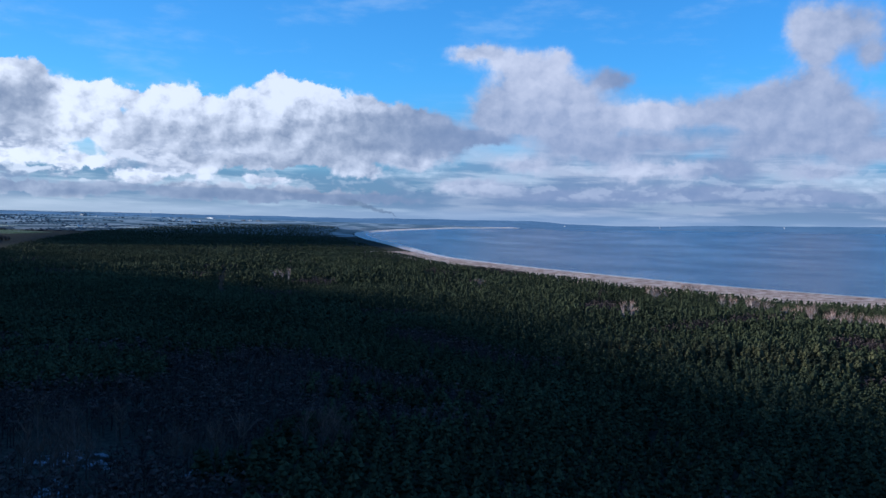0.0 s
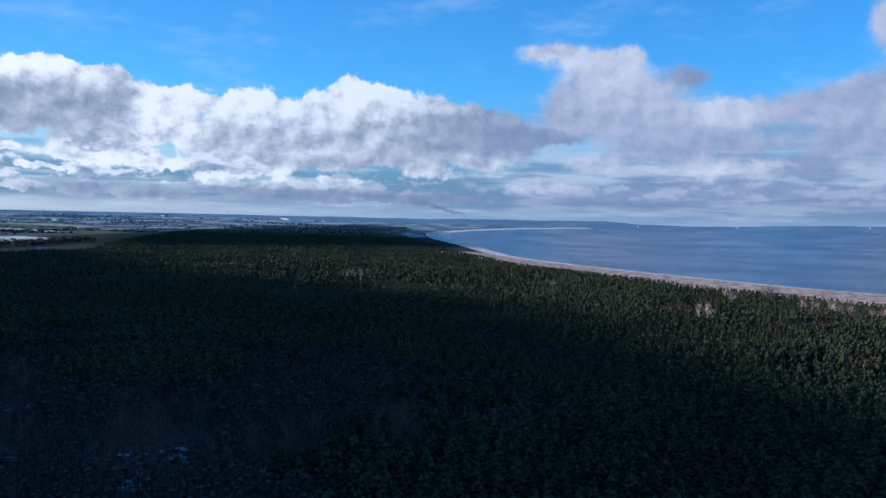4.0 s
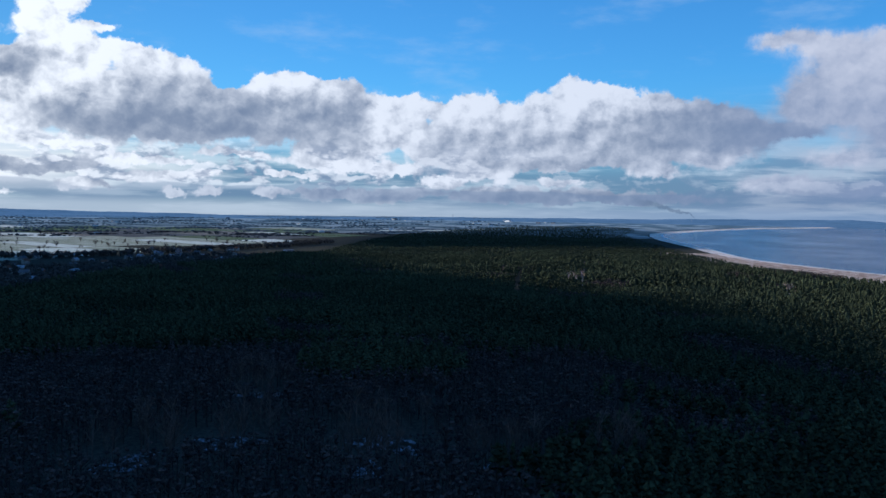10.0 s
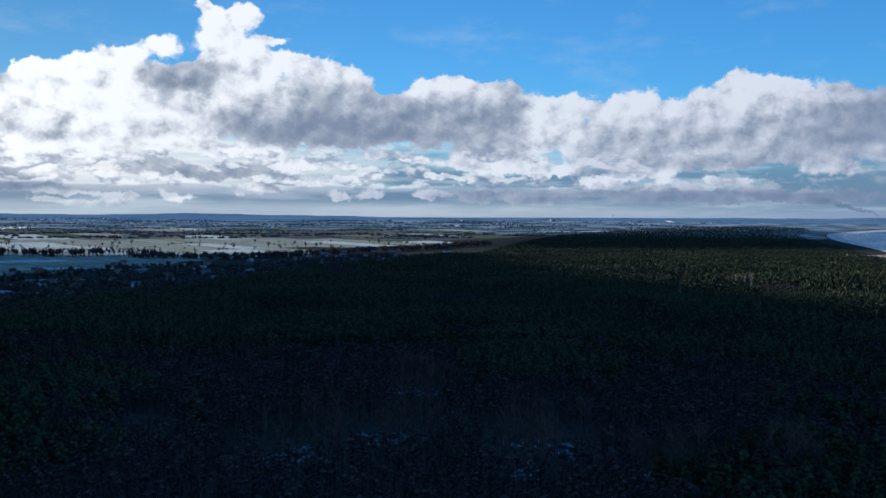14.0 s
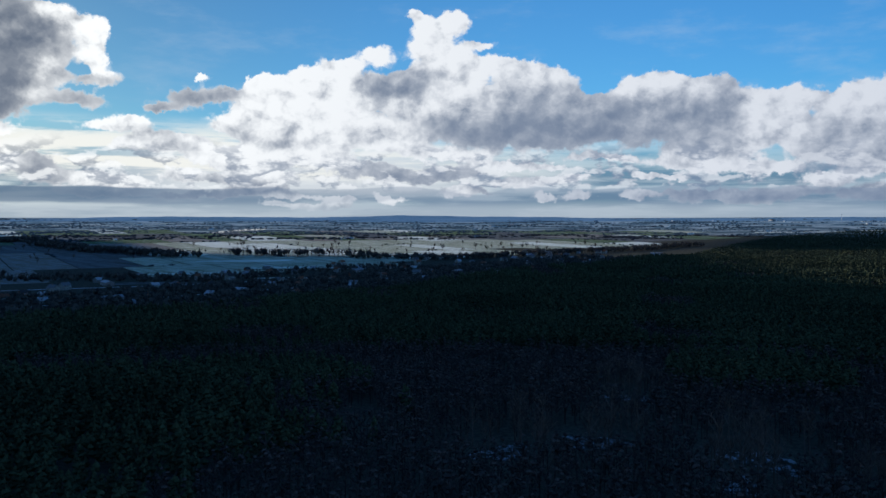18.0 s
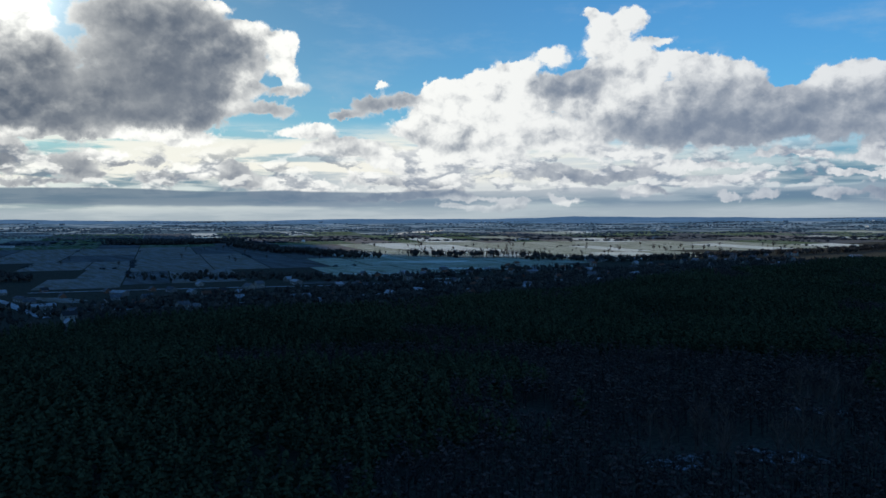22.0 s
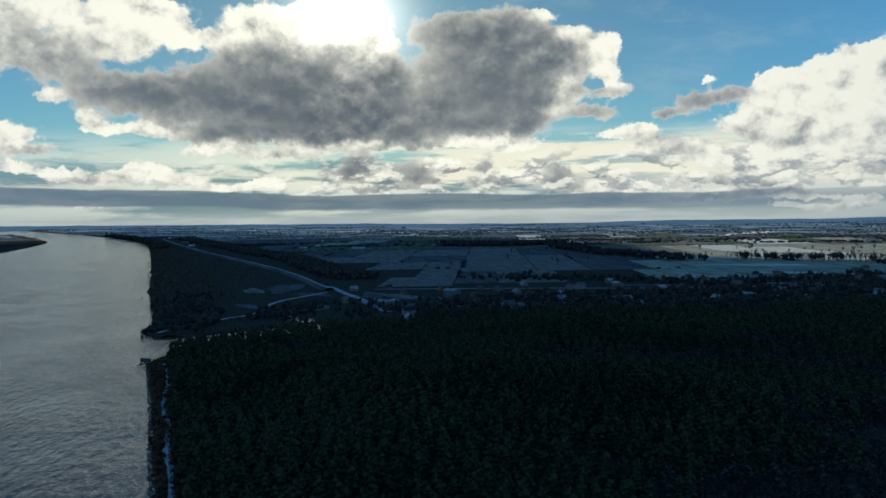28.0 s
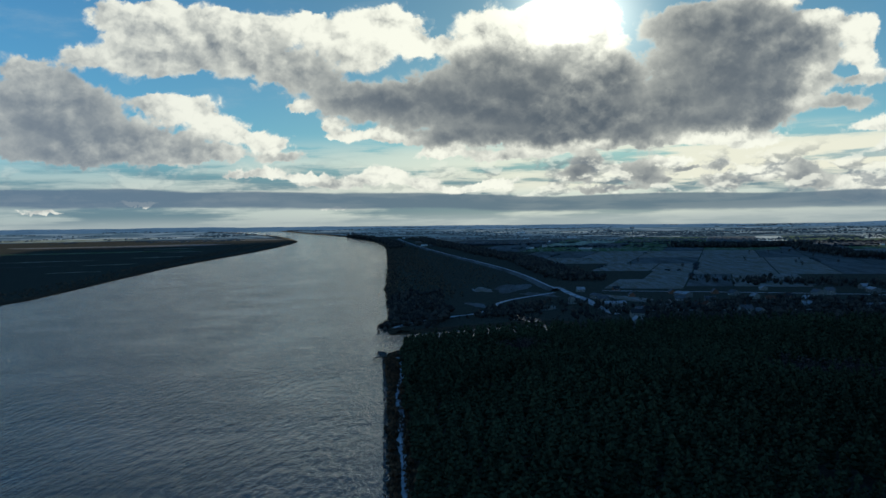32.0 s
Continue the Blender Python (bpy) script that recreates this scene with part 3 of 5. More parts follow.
# ---- the lie of the land ----
R0, R1 = 1500.0, 4900.0
RIM_AZ = [-180, -60, -28, -10, 20, 46, 75, 100, 122, 180]
RIM_EL = [0.2, 0.25, 0.2, -0.25, -0.32, -0.55, -0.42, -0.1, 0.1, 0.2]


def lift(x, y):
    """The far land and sea rise gently to the rim, which stands in for the true horizon."""
    x, y = np.asarray(x, float), np.asarray(y, float)
    r = np.hypot(x, y)
    az = np.degrees(np.arctan2(-x, y))
    s = np.clip((r - R0) / (R1 - R0), 0, 1.02)
    return s * s * (EYE + R1 * np.tan(np.radians(np.interp(az, RIM_AZ, RIM_EL))))


RIVER_BANK = [(1750, 262), (0, -1), (-299, -47), (-481, -74), (-640, -100), (-676, -78), (-722, -40), (-752, 10), (-786, 52), (-818, 42), (-792, -12), (-766, -62), (-738, -110), (-780, -117), (-1005, -150), (-1018, -122), (-1048, -120), (-1052, -157), (-1255, -190), (-1268, -196),
              (-1439, -214), (-2593, -382), (-3188, -479), (-3525, -591), (-3948, -812), (-4164, -1032), (-4500, -1300), (-5600, -1900)]
COAST = [(1400, 6500), (900, 5200), (546, 4596), (120, 4330), (-3, 4222), (-176, 3966), (-290, 3720), (-330, 3520), (-321, 3373), (-265, 3080), (-159, 2766), (-60, 2380), (1, 2117), (149, 1870), (253, 1712), (344, 1591),
         (458, 1440), (566, 1342), (679, 1262), (1000, 1040), (1400, 730), (1700, 420)]
ISLE = [(2200, -220), (0, -560), (-700, -650), (-1103, -702), (-1143, -694), (-1521, -768), (-1748, -806), (-2054, -850), (-2490, -862), (-3135, -862), (-3500, -890), (-3640, -950), (-3940, -1087), (-4149, -1321), (-4333, -1564), (-5400, -2600),
        (-3000, -6000), (3000, -6000), (6500, -2500)]
MAINLAND = RIVER_BANK + [(-7000, 2000), (-5500, 6500)] + COAST
FOREST = [(1500, 235), (700, 118), (0, 11), (-300, -35), (-470, -60), (-577, -75), (-625, -80), (-690, -22), (-728, 68), (-762, 158), (-740, 280), (-705, 380), (-713, 602), (-771, 797), (-815, 915), (-820, 1160), (-880, 1400), (-900, 1704),
          (-960, 1850), (-1085, 2280), (-1190, 2800), (-1160, 3250), (-1090, 3600), (-960, 3900), (-700, 4080), (-520, 4000), (-450, 3640), (-460, 3370), (-370, 3000), (-260, 2660), (-170, 2330), (-65, 1980), (10, 1735), (115, 1508), (198, 1358), (268, 1248),
          (357, 1122), (435, 1045), (537, 992), (930, 720), (1300, 430)]


def inside(poly, x, y):
    x, y = np.asarray(x, float), np.asarray(y, float)
    hit = np.zeros(x.shape, bool)
    for (x0, y0), (x1, y1) in zip(poly, poly[1:] + poly[:1]):
        if y0 != y1:
            hit ^= ((y0 > y) != (y1 > y)) & (x < (x1 - x0) * (y - y0) / (y1 - y0) + x0)
    return hit


def far_from(line, x, y, closed=True):
    """Distance to the outline."""
    best = np.full(np.shape(x), 1e9)
    for (x0, y0), (x1, y1) in zip(line, (line[1:] + line[:1]) if closed else line[1:]):
        dx, dy = x1 - x0, y1 - y0
        t = np.clip(((x - x0) * dx + (y - y0) * dy) / (dx * dx + dy * dy + 1e-9), 0, 1)
        best = np.minimum(best, np.hypot(x - x0 - t * dx, y - y0 - t * dy))
    return best


def smooth(line, times=2):
    """Round the corners of an open line."""
    for _ in range(times):
        out_ = [line[0]]
        for (x0, y0), (x1, y1) in zip(line, line[1:]):
            out_ += [(0.75 * x0 + 0.25 * x1, 0.75 * y0 + 0.25 * y1), (0.25 * x0 + 0.75 * x1, 0.25 * y0 + 0.75 * y1)]
        line = out_ + [line[-1]]
    return line


def even(line, gap):
    """Points at even steps along a line."""
    pts = np.array(line, float)
    d = np.hypot(*np.diff(pts, axis=0).T)
    s = np.concatenate([[0], np.cumsum(d)])
    n = max(2, int(s[-1] / gap) + 1)
    q = np.linspace(0, s[-1], n)
    return np.stack([np.interp(q, s, pts[:, 0]), np.interp(q, s, pts[:, 1])], 1)


COAST_S, BANK_S, ISLE_S = smooth(COAST), smooth(RIVER_BANK, 1), smooth(ISLE[:15])
MAINLAND = BANK_S + [(-7000, 2000), (-5500, 6500)] + COAST_S
ISLE = ISLE_S + ISLE[15:]


def relief(x, y):
    """Low dunes under the woods."""
    return 2.2 * np.sin(x * 0.011 + 0.6 * np.sin(y * 0.006)) * np.sin(y * 0.008 + 1.0) + 1.2 * np.sin(x * 0.023 - y * 0.017)


def ground_z(x, y):
    x, y = np.asarray(x, float), np.asarray(y, float)
    land = inside(MAINLAND, x, y) | inside(ISLE, x, y)
    d = np.minimum(far_from(MAINLAND, x, y), far_from(ISLE, x, y))
    shore = np.interp(d, [0, 3, 9, 22], [-0.7, 0.35, 1.0, 1.5])
    rough = np.clip(far_from(FOREST, x, y) / 60, 0, 1) * inside(FOREST, x, y) * np.clip((2400 - np.hypot(x, y)) / 600, 0, 1)
    return np.where(land, shore + (2.5 + relief(x, y)) * rough, -2.5) + lift(x, y)


def solid(name, verts, faces, mats, parent=None, smooth_=False):
    """A mesh object from arrays; faces all of one size."""
    me = bpy.data.meshes.new(name)
    verts, faces = np.asarray(verts, np.float32), np.asarray(faces, np.int32)
    n, k = faces.shape
    me.vertices.add(len(verts))
    me.vertices.foreach_set("co", verts.ravel())
    me.loops.add(n * k)
    me.loops.foreach_set("vertex_index", faces.ravel())
    me.polygons.add(n)
    me.polygons.foreach_set("loop_start", np.arange(0, n * k, k, dtype=np.int32))
    me.polygons.foreach_set("use_smooth", np.full(n, smooth_))
    for q in mats if isinstance(mats, (list, tuple)) else [mats]:
        me.materials.append(q)
    me.update(calc_edges=True)
    me.validate()
    ob = new(name, me)
    if parent:
        ob.parent = parent
    return ob


def grid_faces(rows_, cols):
    i = np.arange((rows_ - 1) * (cols - 1))
    a = (i // (cols - 1)) * cols + i % (cols - 1)
    return np.stack([a, a + 1, a + cols + 1, a + cols], 1)


def sheet(name, az0, az1, n_az, radii, height, mat):
    az = np.radians(np.linspace(az0, az1, n_az))
    A, R = np.meshgrid(az, radii)
    x, y = -R * np.sin(A), R * np.cos(A)
    return solid(name, np.stack([x, y, height(x, y)], -1).reshape(-1, 3), grid_faces(len(radii), n_az)[:, ::-1], mat, smooth_=True)


RADII = np.concatenate([[0.5, 30, 60, 100, 150, 200], np.geomspace(230, 4960, 190)])
ground = tagged(sheet("ground", -180, 180, 1081, RADII, ground_z, M_GROUND), "dark winter ground with broken snow, grass and woodland floor", "ground", kind="structure")
WATER_R = np.concatenate([[0.5, 60, 150], np.geomspace(230, 4965, 130)])
sea = tagged(sheet("water_sea", -95, 40, 200, WATER_R, lambda x, y: lift(x, y), M_SEA), "wide calm blue-grey sea bay under a cloudy sky", "sea", kind="structure")
river = tagged(sheet("water_river", 40, 265, 320, WATER_R, lambda x, y: lift(x, y), M_RIVER), "broad rippled silver-grey river under winter light", "river", kind="structure")


def ribbon(name, line, offs, zs, mat, gap=10.0, jag=0.0, seed=1, base=None, parent=None):
    """A band along a line: offsets to its left, heights over the water (or over the ground where base is given)."""
    p = even(line, gap)
    t = np.gradient(p, axis=0)
    t /= np.hypot(*t.T)[:, None] + 1e-9
    nrm = np.stack([-t[:, 1], t[:, 0]], 1)
    rng = np.random.default_rng(seed)
    cols = []
    for o, z in zip(offs, zs):
        j = rng.normal(0, jag, len(p)) if jag else 0
        q = p + nrm * (o + j)[:, None] if jag else p + nrm * o
        h = lift(q[:, 0], q[:, 1]) + z if base is None else base(q[:, 0], q[:, 1]) + z
        cols.append(np.column_stack([q, h]))
    return solid(name, np.stack(cols, 1).reshape(-1, 3), grid_faces(len(p), len(offs)), mat, parent, True)


coast_near = [q for q in COAST_S if math.hypot(*q) < 4700]
tagged(ribbon("beach", coast_near, [8, -8, -24, -44], [-0.4, 0.9, 1.7, 2.2], M_SAND, 12, 1.2), "pale sand beach strip along the bay", "beach", kind="structure")
tagged(ribbon("dune", [q for q in coast_near if math.hypot(*q) < 2300], [-36, -46, -58, -74, -100, -150, -240], [1.9, 3.2, 2.6, 3.8, 2.8, 3.0, 1.7], M_DUNE, 9, 2.2, 3), "reddish-brown dune grass belt behind the beach", "dune", kind="structure")
tagged(ribbon("surf", coast_near, [9, 5, 1], [0.06, 0.18, 0.10], M_FOAM, 9, 1.6, 5), "thin white line of surf at the beach", "surf", kind="structure")
tagged(ribbon("river_bank", [q for q in BANK_S if q[0] < 1700 and math.hypot(*q) < 4700], [0.6, -3, -9, -22], [-0.6, 0.5, 1.12, 1.52], M_BANK, 5, 0.7, 7), "brushy river bank with dead reed and stones", "bank", kind="structure")
tagged(ribbon("far_bank", [q for q in ISLE_S if math.hypot(*q) < 4700], [-0.6, 4, 12, 26], [-0.4, 0.7, 1.3, 1.55], M_BANK, 10, 1.0, 8), "low dark grassy far bank of the river", "bank", kind="structure")

# ---- clouds whose shade lies over the near woods and the far cape ----
SHADE_AZ = [-180, -90, -60, -40, -28.5, -18, -12, -2.7, 5, 15, 19.6, 22, 26, 30, 44, 58, 63, 66, 75, 85, 100, 106, 122, 150, 180]
SHADE_R = [500, 400, 420, 480, 529, 609, 687, 831, 982, 1024, 1172, 1245, 1690, 1780, 1860, 1950, 2050, 2700, 3300, 3700, 4500, 3500, 3300, 1500, 500]
CLOUD_Z = 1500.0
SHIFT = TO_SUN * (CLOUD_Z / TO_SUN.z)


def shade_cloud(footprint, label, seed):
    rng = np.random.default_rng(seed)
    pts = even(footprint + footprint[:1], 30)[:-1]
    k = rng.normal(0, 1, len(pts))
    k = np.convolve(np.concatenate([k[-3:], k, k[:3]]), [0.1, 0.2, 0.4, 0.2, 0.1], "same")[3:-3]
    c = pts.mean(0)
    way_ = (pts - c) / (np.hypot(*(pts - c).T)[:, None] + 1e-6)
    pts = pts + way_ * (k * 26)[:, None]
    n = len(pts)
    levels = [(0.985, -10), (1.0, 0), (0.985, 10), (0.55, 16)]
    verts = [(c[0], c[1], -12)]
    for s, z in levels:
        verts += [(*(c + (q - c) * s), z) for q in pts]
    verts += [(c[0], c[1], 18)]
    verts = np.array(verts) + np.array([SHIFT.x, SHIFT.y, CLOUD_Z + 6])
    tri = []
    for i in range(n):
        j = (i + 1) % n
        tri.append((0, 1 + j, 1 + i))
        for l in range(3):
            a, b = 1 + l * n, 1 + (l + 1) * n
            tri += [(a + i, a + j, b + j), (a + i, b + j, b + i)]
        tri.append((1 + 3 * n + i, 1 + 3 * n + j, 1 + 4 * n))
    return tagged(solid("backdrop_cloud", verts, tri, M_CLOUD, smooth_=True), label, "cloud", kind="structure")


shade_cloud([(-r * math.sin(radians(a)), r * math.cos(radians(a))) for a, r in zip(SHADE_AZ[:-1], SHADE_R)], "heavy grey cloud drifting in front of the low sun", 3)
shade_cloud([(-900, 1900), (-568, 2130), (-231, 2470), (-60, 2600), (-60, 3000), (-200, 3600), (-420, 4000), (-800, 3600), (-1200, 2800), (-1150, 2300)], "small grey cloud shading the wooded cape", 4)

# ---- far hills ----


def hills(name, az0, az1, r, el_of, seed, label):
    az = np.linspace(az0, az1, int((az1 - az0) * 5))
    rng = np.random.default_rng(seed)
    wob = sum(np.sin(az * f_ + rng.uniform(0, 6.3)) * a_ for f_, a_ in ((0.25, 0.4), (0.7, 0.3), (1.7, 0.18), (4.1, 0.1)))
    top = EYE + r * np.tan(np.radians(el_of(az) + 0.05 * wob))
    a = np.radians(az)
    cols = []
    for rr, zz in ((r - 420, lift(-(r - 420) * np.sin(a), (r - 420) * np.cos(a)) - 6), (r - 330, lift(-(r - 330) * np.sin(a), (r - 330) * np.cos(a)) + 3 + 2 * wob), (r - 60, top * 0.5 + 0.5 * lift(-r * np.sin(a), r * np.cos(a))), (r, top), (r + 40, top - 6), (r + 60, top * 0 - 20)):
        cols.append(np.column_stack([-rr * np.sin(a), rr * np.cos(a), zz]))
    return tagged(solid(name, np.stack(cols, 1).reshape(-1, 3), grid_faces(len(az), 6), M_HAZE_HILL, smooth_=True), label, "hills", kind="structure")


hills("backdrop_hills_west", -12, 75, 4900, lambda a: np.interp(a, [-12, -6, 0, 15, 28, 40, 48, 55, 62, 75], [-0.30, 0.0, -0.05, -0.25, -0.38, -0.33, -0.25, -0.36, -0.3, -0.5]), 1, "low wooded hills on the horizon behind the plain, blue haze painted in")
hills("backdrop_hills_bay", -60, -8, 4940, lambda a: np.interp(a, [-60, -28, -20, -12, -8], [0.3, 0.33, 0.16, -0.1, -0.12]), 2, "far shore across the bay, faint blue haze painted in")
hills("backdrop_woods_south", 74, 140, 4930, lambda a: np.interp(a, [74, 82, 100, 122, 140], [-0.36, -0.26, -0.03, 0.18, 0.2]), 5, "flat wooded horizon beyond the river, blue haze painted in")

# aerial haze painted onto the plain: a blue glow that strengthens with distance
M_HAZE_PLAIN, _n, _b = material("plain_painted_haze")
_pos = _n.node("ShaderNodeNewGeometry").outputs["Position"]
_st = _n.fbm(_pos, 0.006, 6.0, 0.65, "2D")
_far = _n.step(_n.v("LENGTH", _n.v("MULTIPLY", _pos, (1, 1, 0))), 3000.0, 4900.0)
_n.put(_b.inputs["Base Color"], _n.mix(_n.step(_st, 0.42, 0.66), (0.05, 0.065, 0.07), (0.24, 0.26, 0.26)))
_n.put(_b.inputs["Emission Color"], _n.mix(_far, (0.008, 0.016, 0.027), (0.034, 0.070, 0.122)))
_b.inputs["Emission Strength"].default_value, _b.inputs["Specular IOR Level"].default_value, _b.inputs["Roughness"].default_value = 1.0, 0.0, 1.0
tagged(sheet("backdrop_plain_west", 13, 95.5, 240, np.linspace(3150, 4940, 60), lambda x, y: lift(x, y) + 1.62, M_HAZE_PLAIN), "far plain with blue haze painted into its colour", "plain", kind="structure")


def south_plain(x, y):
    """The same plain on both sides of the river's far bend."""
    dry = (inside(MAINLAND, x, y) & inside(MAINLAND, x, y - 50)) | (inside(ISLE, x, y) & inside(ISLE, x, y + 50))
    return np.where(dry, lift(x, y) + 1.62, lift(x, y) - 8.0)


tagged(sheet("backdrop_plain_south", 95.5, 140, 240, np.linspace(3900, 4940, 70), south_plain, M_HAZE_PLAIN), "far plain with blue haze painted into its colour", "plain", kind="structure")


def cape_plain(x, y):
    """The same plain behind the cape, held back from the beach."""
    dry = inside(MAINLAND, x, y) & inside(MAINLAND, x + 45, y) & inside(MAINLAND, x, y - 60)
    return np.where(dry, lift(x, y) + 1.62, lift(x, y) - 8.0)


tagged(sheet("backdrop_plain_north", -9, 13, 160, np.linspace(3150, 4940, 110), cape_plain, M_HAZE_PLAIN), "far plain with blue haze painted into its colour", "plain", kind="structure")

# ---- woods ----


def tuft(rng, c, r, flat=0.7):
    """A ragged clump of needles: a jittered octahedron."""
    v = np.array([(1, 0, 0), (0, 1, 0), (-1, 0, 0), (0, -1, 0), (0, 0, 1), (0, 0, -1)], float)
    a = rng.uniform(0, 6.28)
    R = np.array([[math.cos(a), -math.sin(a), 0], [math.sin(a), math.cos(a), 0], [0, 0, 1]])
    v = (v * rng.uniform(0.7, 1.35, (6, 1)) * (r, r, r * flat)) @ R.T + c
    f = np.array([(0, 1, 4), (1, 2, 4), (2, 3, 4), (3, 0, 4), (1, 0, 5), (2, 1, 5), (3, 2, 5), (0, 3, 5)])
    return v, f


def stick(p0, p1, r0, r1, k=4):
    """A tapered round limb."""
    p0, p1 = Vector(p0), Vector(p1)
    d = (p1 - p0).normalized()
    u = d.orthogonal().normalized()
    w = d.cross(u)
    ring = [(math.cos(6.2832 * i / k), math.sin(6.2832 * i / k)) for i in range(k)]
    v = [p0 + (u * c + w * s) * r0 for c, s in ring] + [p1 + (u * c + w * s) * r1 for c, s in ring]
    f = []
    for i in range(k):
        j = (i + 1) % k
        f += [(i, j, k + j), (i, k + j, k + i)]
    f += [(k, k + i, k + i + 1) for i in range(1, k - 1)]
    return np.array(v), np.array(f)


def join(pieces):
    vs, fs, o = [], [], 0
    for v, f in pieces:
        vs.append(v)
        fs.append(f + o)
        o += len(v)
    return np.concatenate(vs), np.concatenate(fs)


def pine_crown(rng, n, big=1.0):
    """Crown of a pine one unit high: clumps round a leaning axis, wide below the middle, pointed or domed above."""
    out_ = []
    dome = rng.uniform(0.6, 1.3)
    for i in range(n):
        h = 0.30 + 0.66 * (i + rng.uniform(0.2, 0.8)) / n
        w = 0.165 * (1.06 - ((h - 0.30) / 0.70) ** (1.0 + dome)) * rng.uniform(0.5, 1.15)
        a = i * 2.4 + rng.uniform(-0.5, 0.5)
        out_.append(tuft(rng, np.array([w * math.cos(a), w * math.sin(a), h]), big * rng.uniform(0.06, 0.11) * (1.3 - 0.6 * h), rng.uniform(0.7, 1.25)))
    out_.append(tuft(rng, np.array([0, 0, 0.95]), 0.042 * big, 2.0))
    return join(out_)


def scatter(templates, xy, height, z, seed):
    """Many copies of the templates in one mesh, each turned and scaled."""
    rng = np.random.default_rng(seed)
    pick = rng.integers(0, len(templates), len(xy))
    vs, fs, o = [], [], 0
    for k, (tv, tf) in enumerate(templates):
        s = pick == k
        if not s.any():
            continue
        a = rng.uniform(0, 6.28, s.sum())
        c, d = np.cos(a), np.sin(a)
        h = height[s]
        wide = h * rng.uniform(0.85, 1.2, s.sum())
        v = np.empty((s.sum(), len(tv), 3), np.float32)
        v[..., 0] = (tv[:, 0] * c[:, None] - tv[:, 1] * d[:, None]) * wide[:, None] + xy[s, 0, None]
        v[..., 1] = (tv[:, 0] * d[:, None] + tv[:, 1] * c[:, None]) * wide[:, None] + xy[s, 1, None]
        v[..., 2] = tv[:, 2] * h[:, None] + z[s, None]
        vs.append(v.reshape(-1, 3))
        fs.append((tf[None] + (np.arange(s.sum()) * len(tv))[:, None, None]).reshape(-1, 3) + o)
        o += s.sum() * len(tv)
    return np.concatenate(vs), np.concatenate(fs)


def seeds(r0, r1, az0, az1, gap, seed, keep):
    """Jittered places on a square net within a ring sector."""
    rng = np.random.default_rng(seed)
    n = int(2 * r1 / gap) + 1
    g = (np.arange(n) - n / 2) * gap
    X, Y = np.meshgrid(g, g)
    xy = np.stack([X.ravel(), Y.ravel()], 1) + rng.uniform(-0.45, 0.45, (n * n, 2)) * gap
    r = np.hypot(*xy.T)
    az = np.degrees(np.arctan2(-xy[:, 0], xy[:, 1]))
    xy = xy[(r >= r0) & (r < r1) & (az > az0) & (az < az1)]
    return xy[keep(xy[:, 0], xy[:, 1])]


def in_woods(x, y):
    return inside(FOREST, x, y)


def single_stand(x, y):
    """The stretch of the wood where every pine is a thing of its own."""
    r, az = np.hypot(x, y), np.degrees(np.arctan2(-x, y))
    return (r > 545) & (r < 600) & (az > -29) & (az < -10)


def clearing(x, y):
    """Rides, thin spots and groves of bare trees within the pines."""
    ride = far_from([(-240, 900), (-274, 1030), (-354, 1358)], x, y, False) < 4
    groves = np.zeros(np.shape(x), bool)
    for gx, gy, gr in GROVES:
        groves |= np.hypot(x - gx, y - gy) < gr
    return ride | groves | (np.sin(x * 0.031 + 2.0 * np.sin(y * 0.021)) * np.sin(y * 0.027 + 1.5 * np.sin(x * 0.017)) > 0.93)


def leafy(x, y, seed=0):
    """Where broad-leaved trees, bare now, stand among the pines."""
    r, az = np.hypot(x, y), np.degrees(np.arctan2(-x, y))
    patchy = np.sin(x * 0.019 + 1.7 * np.sin(y * 0.013)) * np.sin(y * 0.021 + 1.1 * np.sin(x * 0.015) + 2.0)
    edge = 7.0 * np.sin(r * 0.021) + 4.0 * np.sin(r * 0.055 + 1.0) + 3.0 * np.sin(x * 0.23 + y * 0.31)
    near = (az + edge > 8) & (az + edge < 58) & (r > 180) & (r + 5 * edge < 520) & (patchy > -0.35)
    return near | ((patchy > 0.80) & (r < 1500))


# groves of birch and other bare trees: place and radius
GROVES = [(398, 775, 26), (367, 775, 22), (362, 838, 18), (350, 915, 18), (325, 1090, 15), (256, 985, 14), (51, 1080, 10), (180, 795, 12), (-214, 1110, 12), (325, 935, 12),
          (-137, 312, 26), (-226, 358, 20), (-196, 286, 22), (-83, 305, 18), (-216, 250, 20), (-46, 319, 14), (-131, 280, 16)]

rng0 = np.random.default_rng(11)
PINES_NEAR = [pine_crown(rng0, 13) for _ in range(7)]
PINES_MID = [pine_crown(rng0, 8, 1.2) for _ in range(6)]
PINES_FAR = [pine_crown(rng0, 4, 1.7) for _ in range(6)]
PINES_CAPE = [(v * (2.1, 2.1, 1.0), f) for v, f in PINES_FAR]


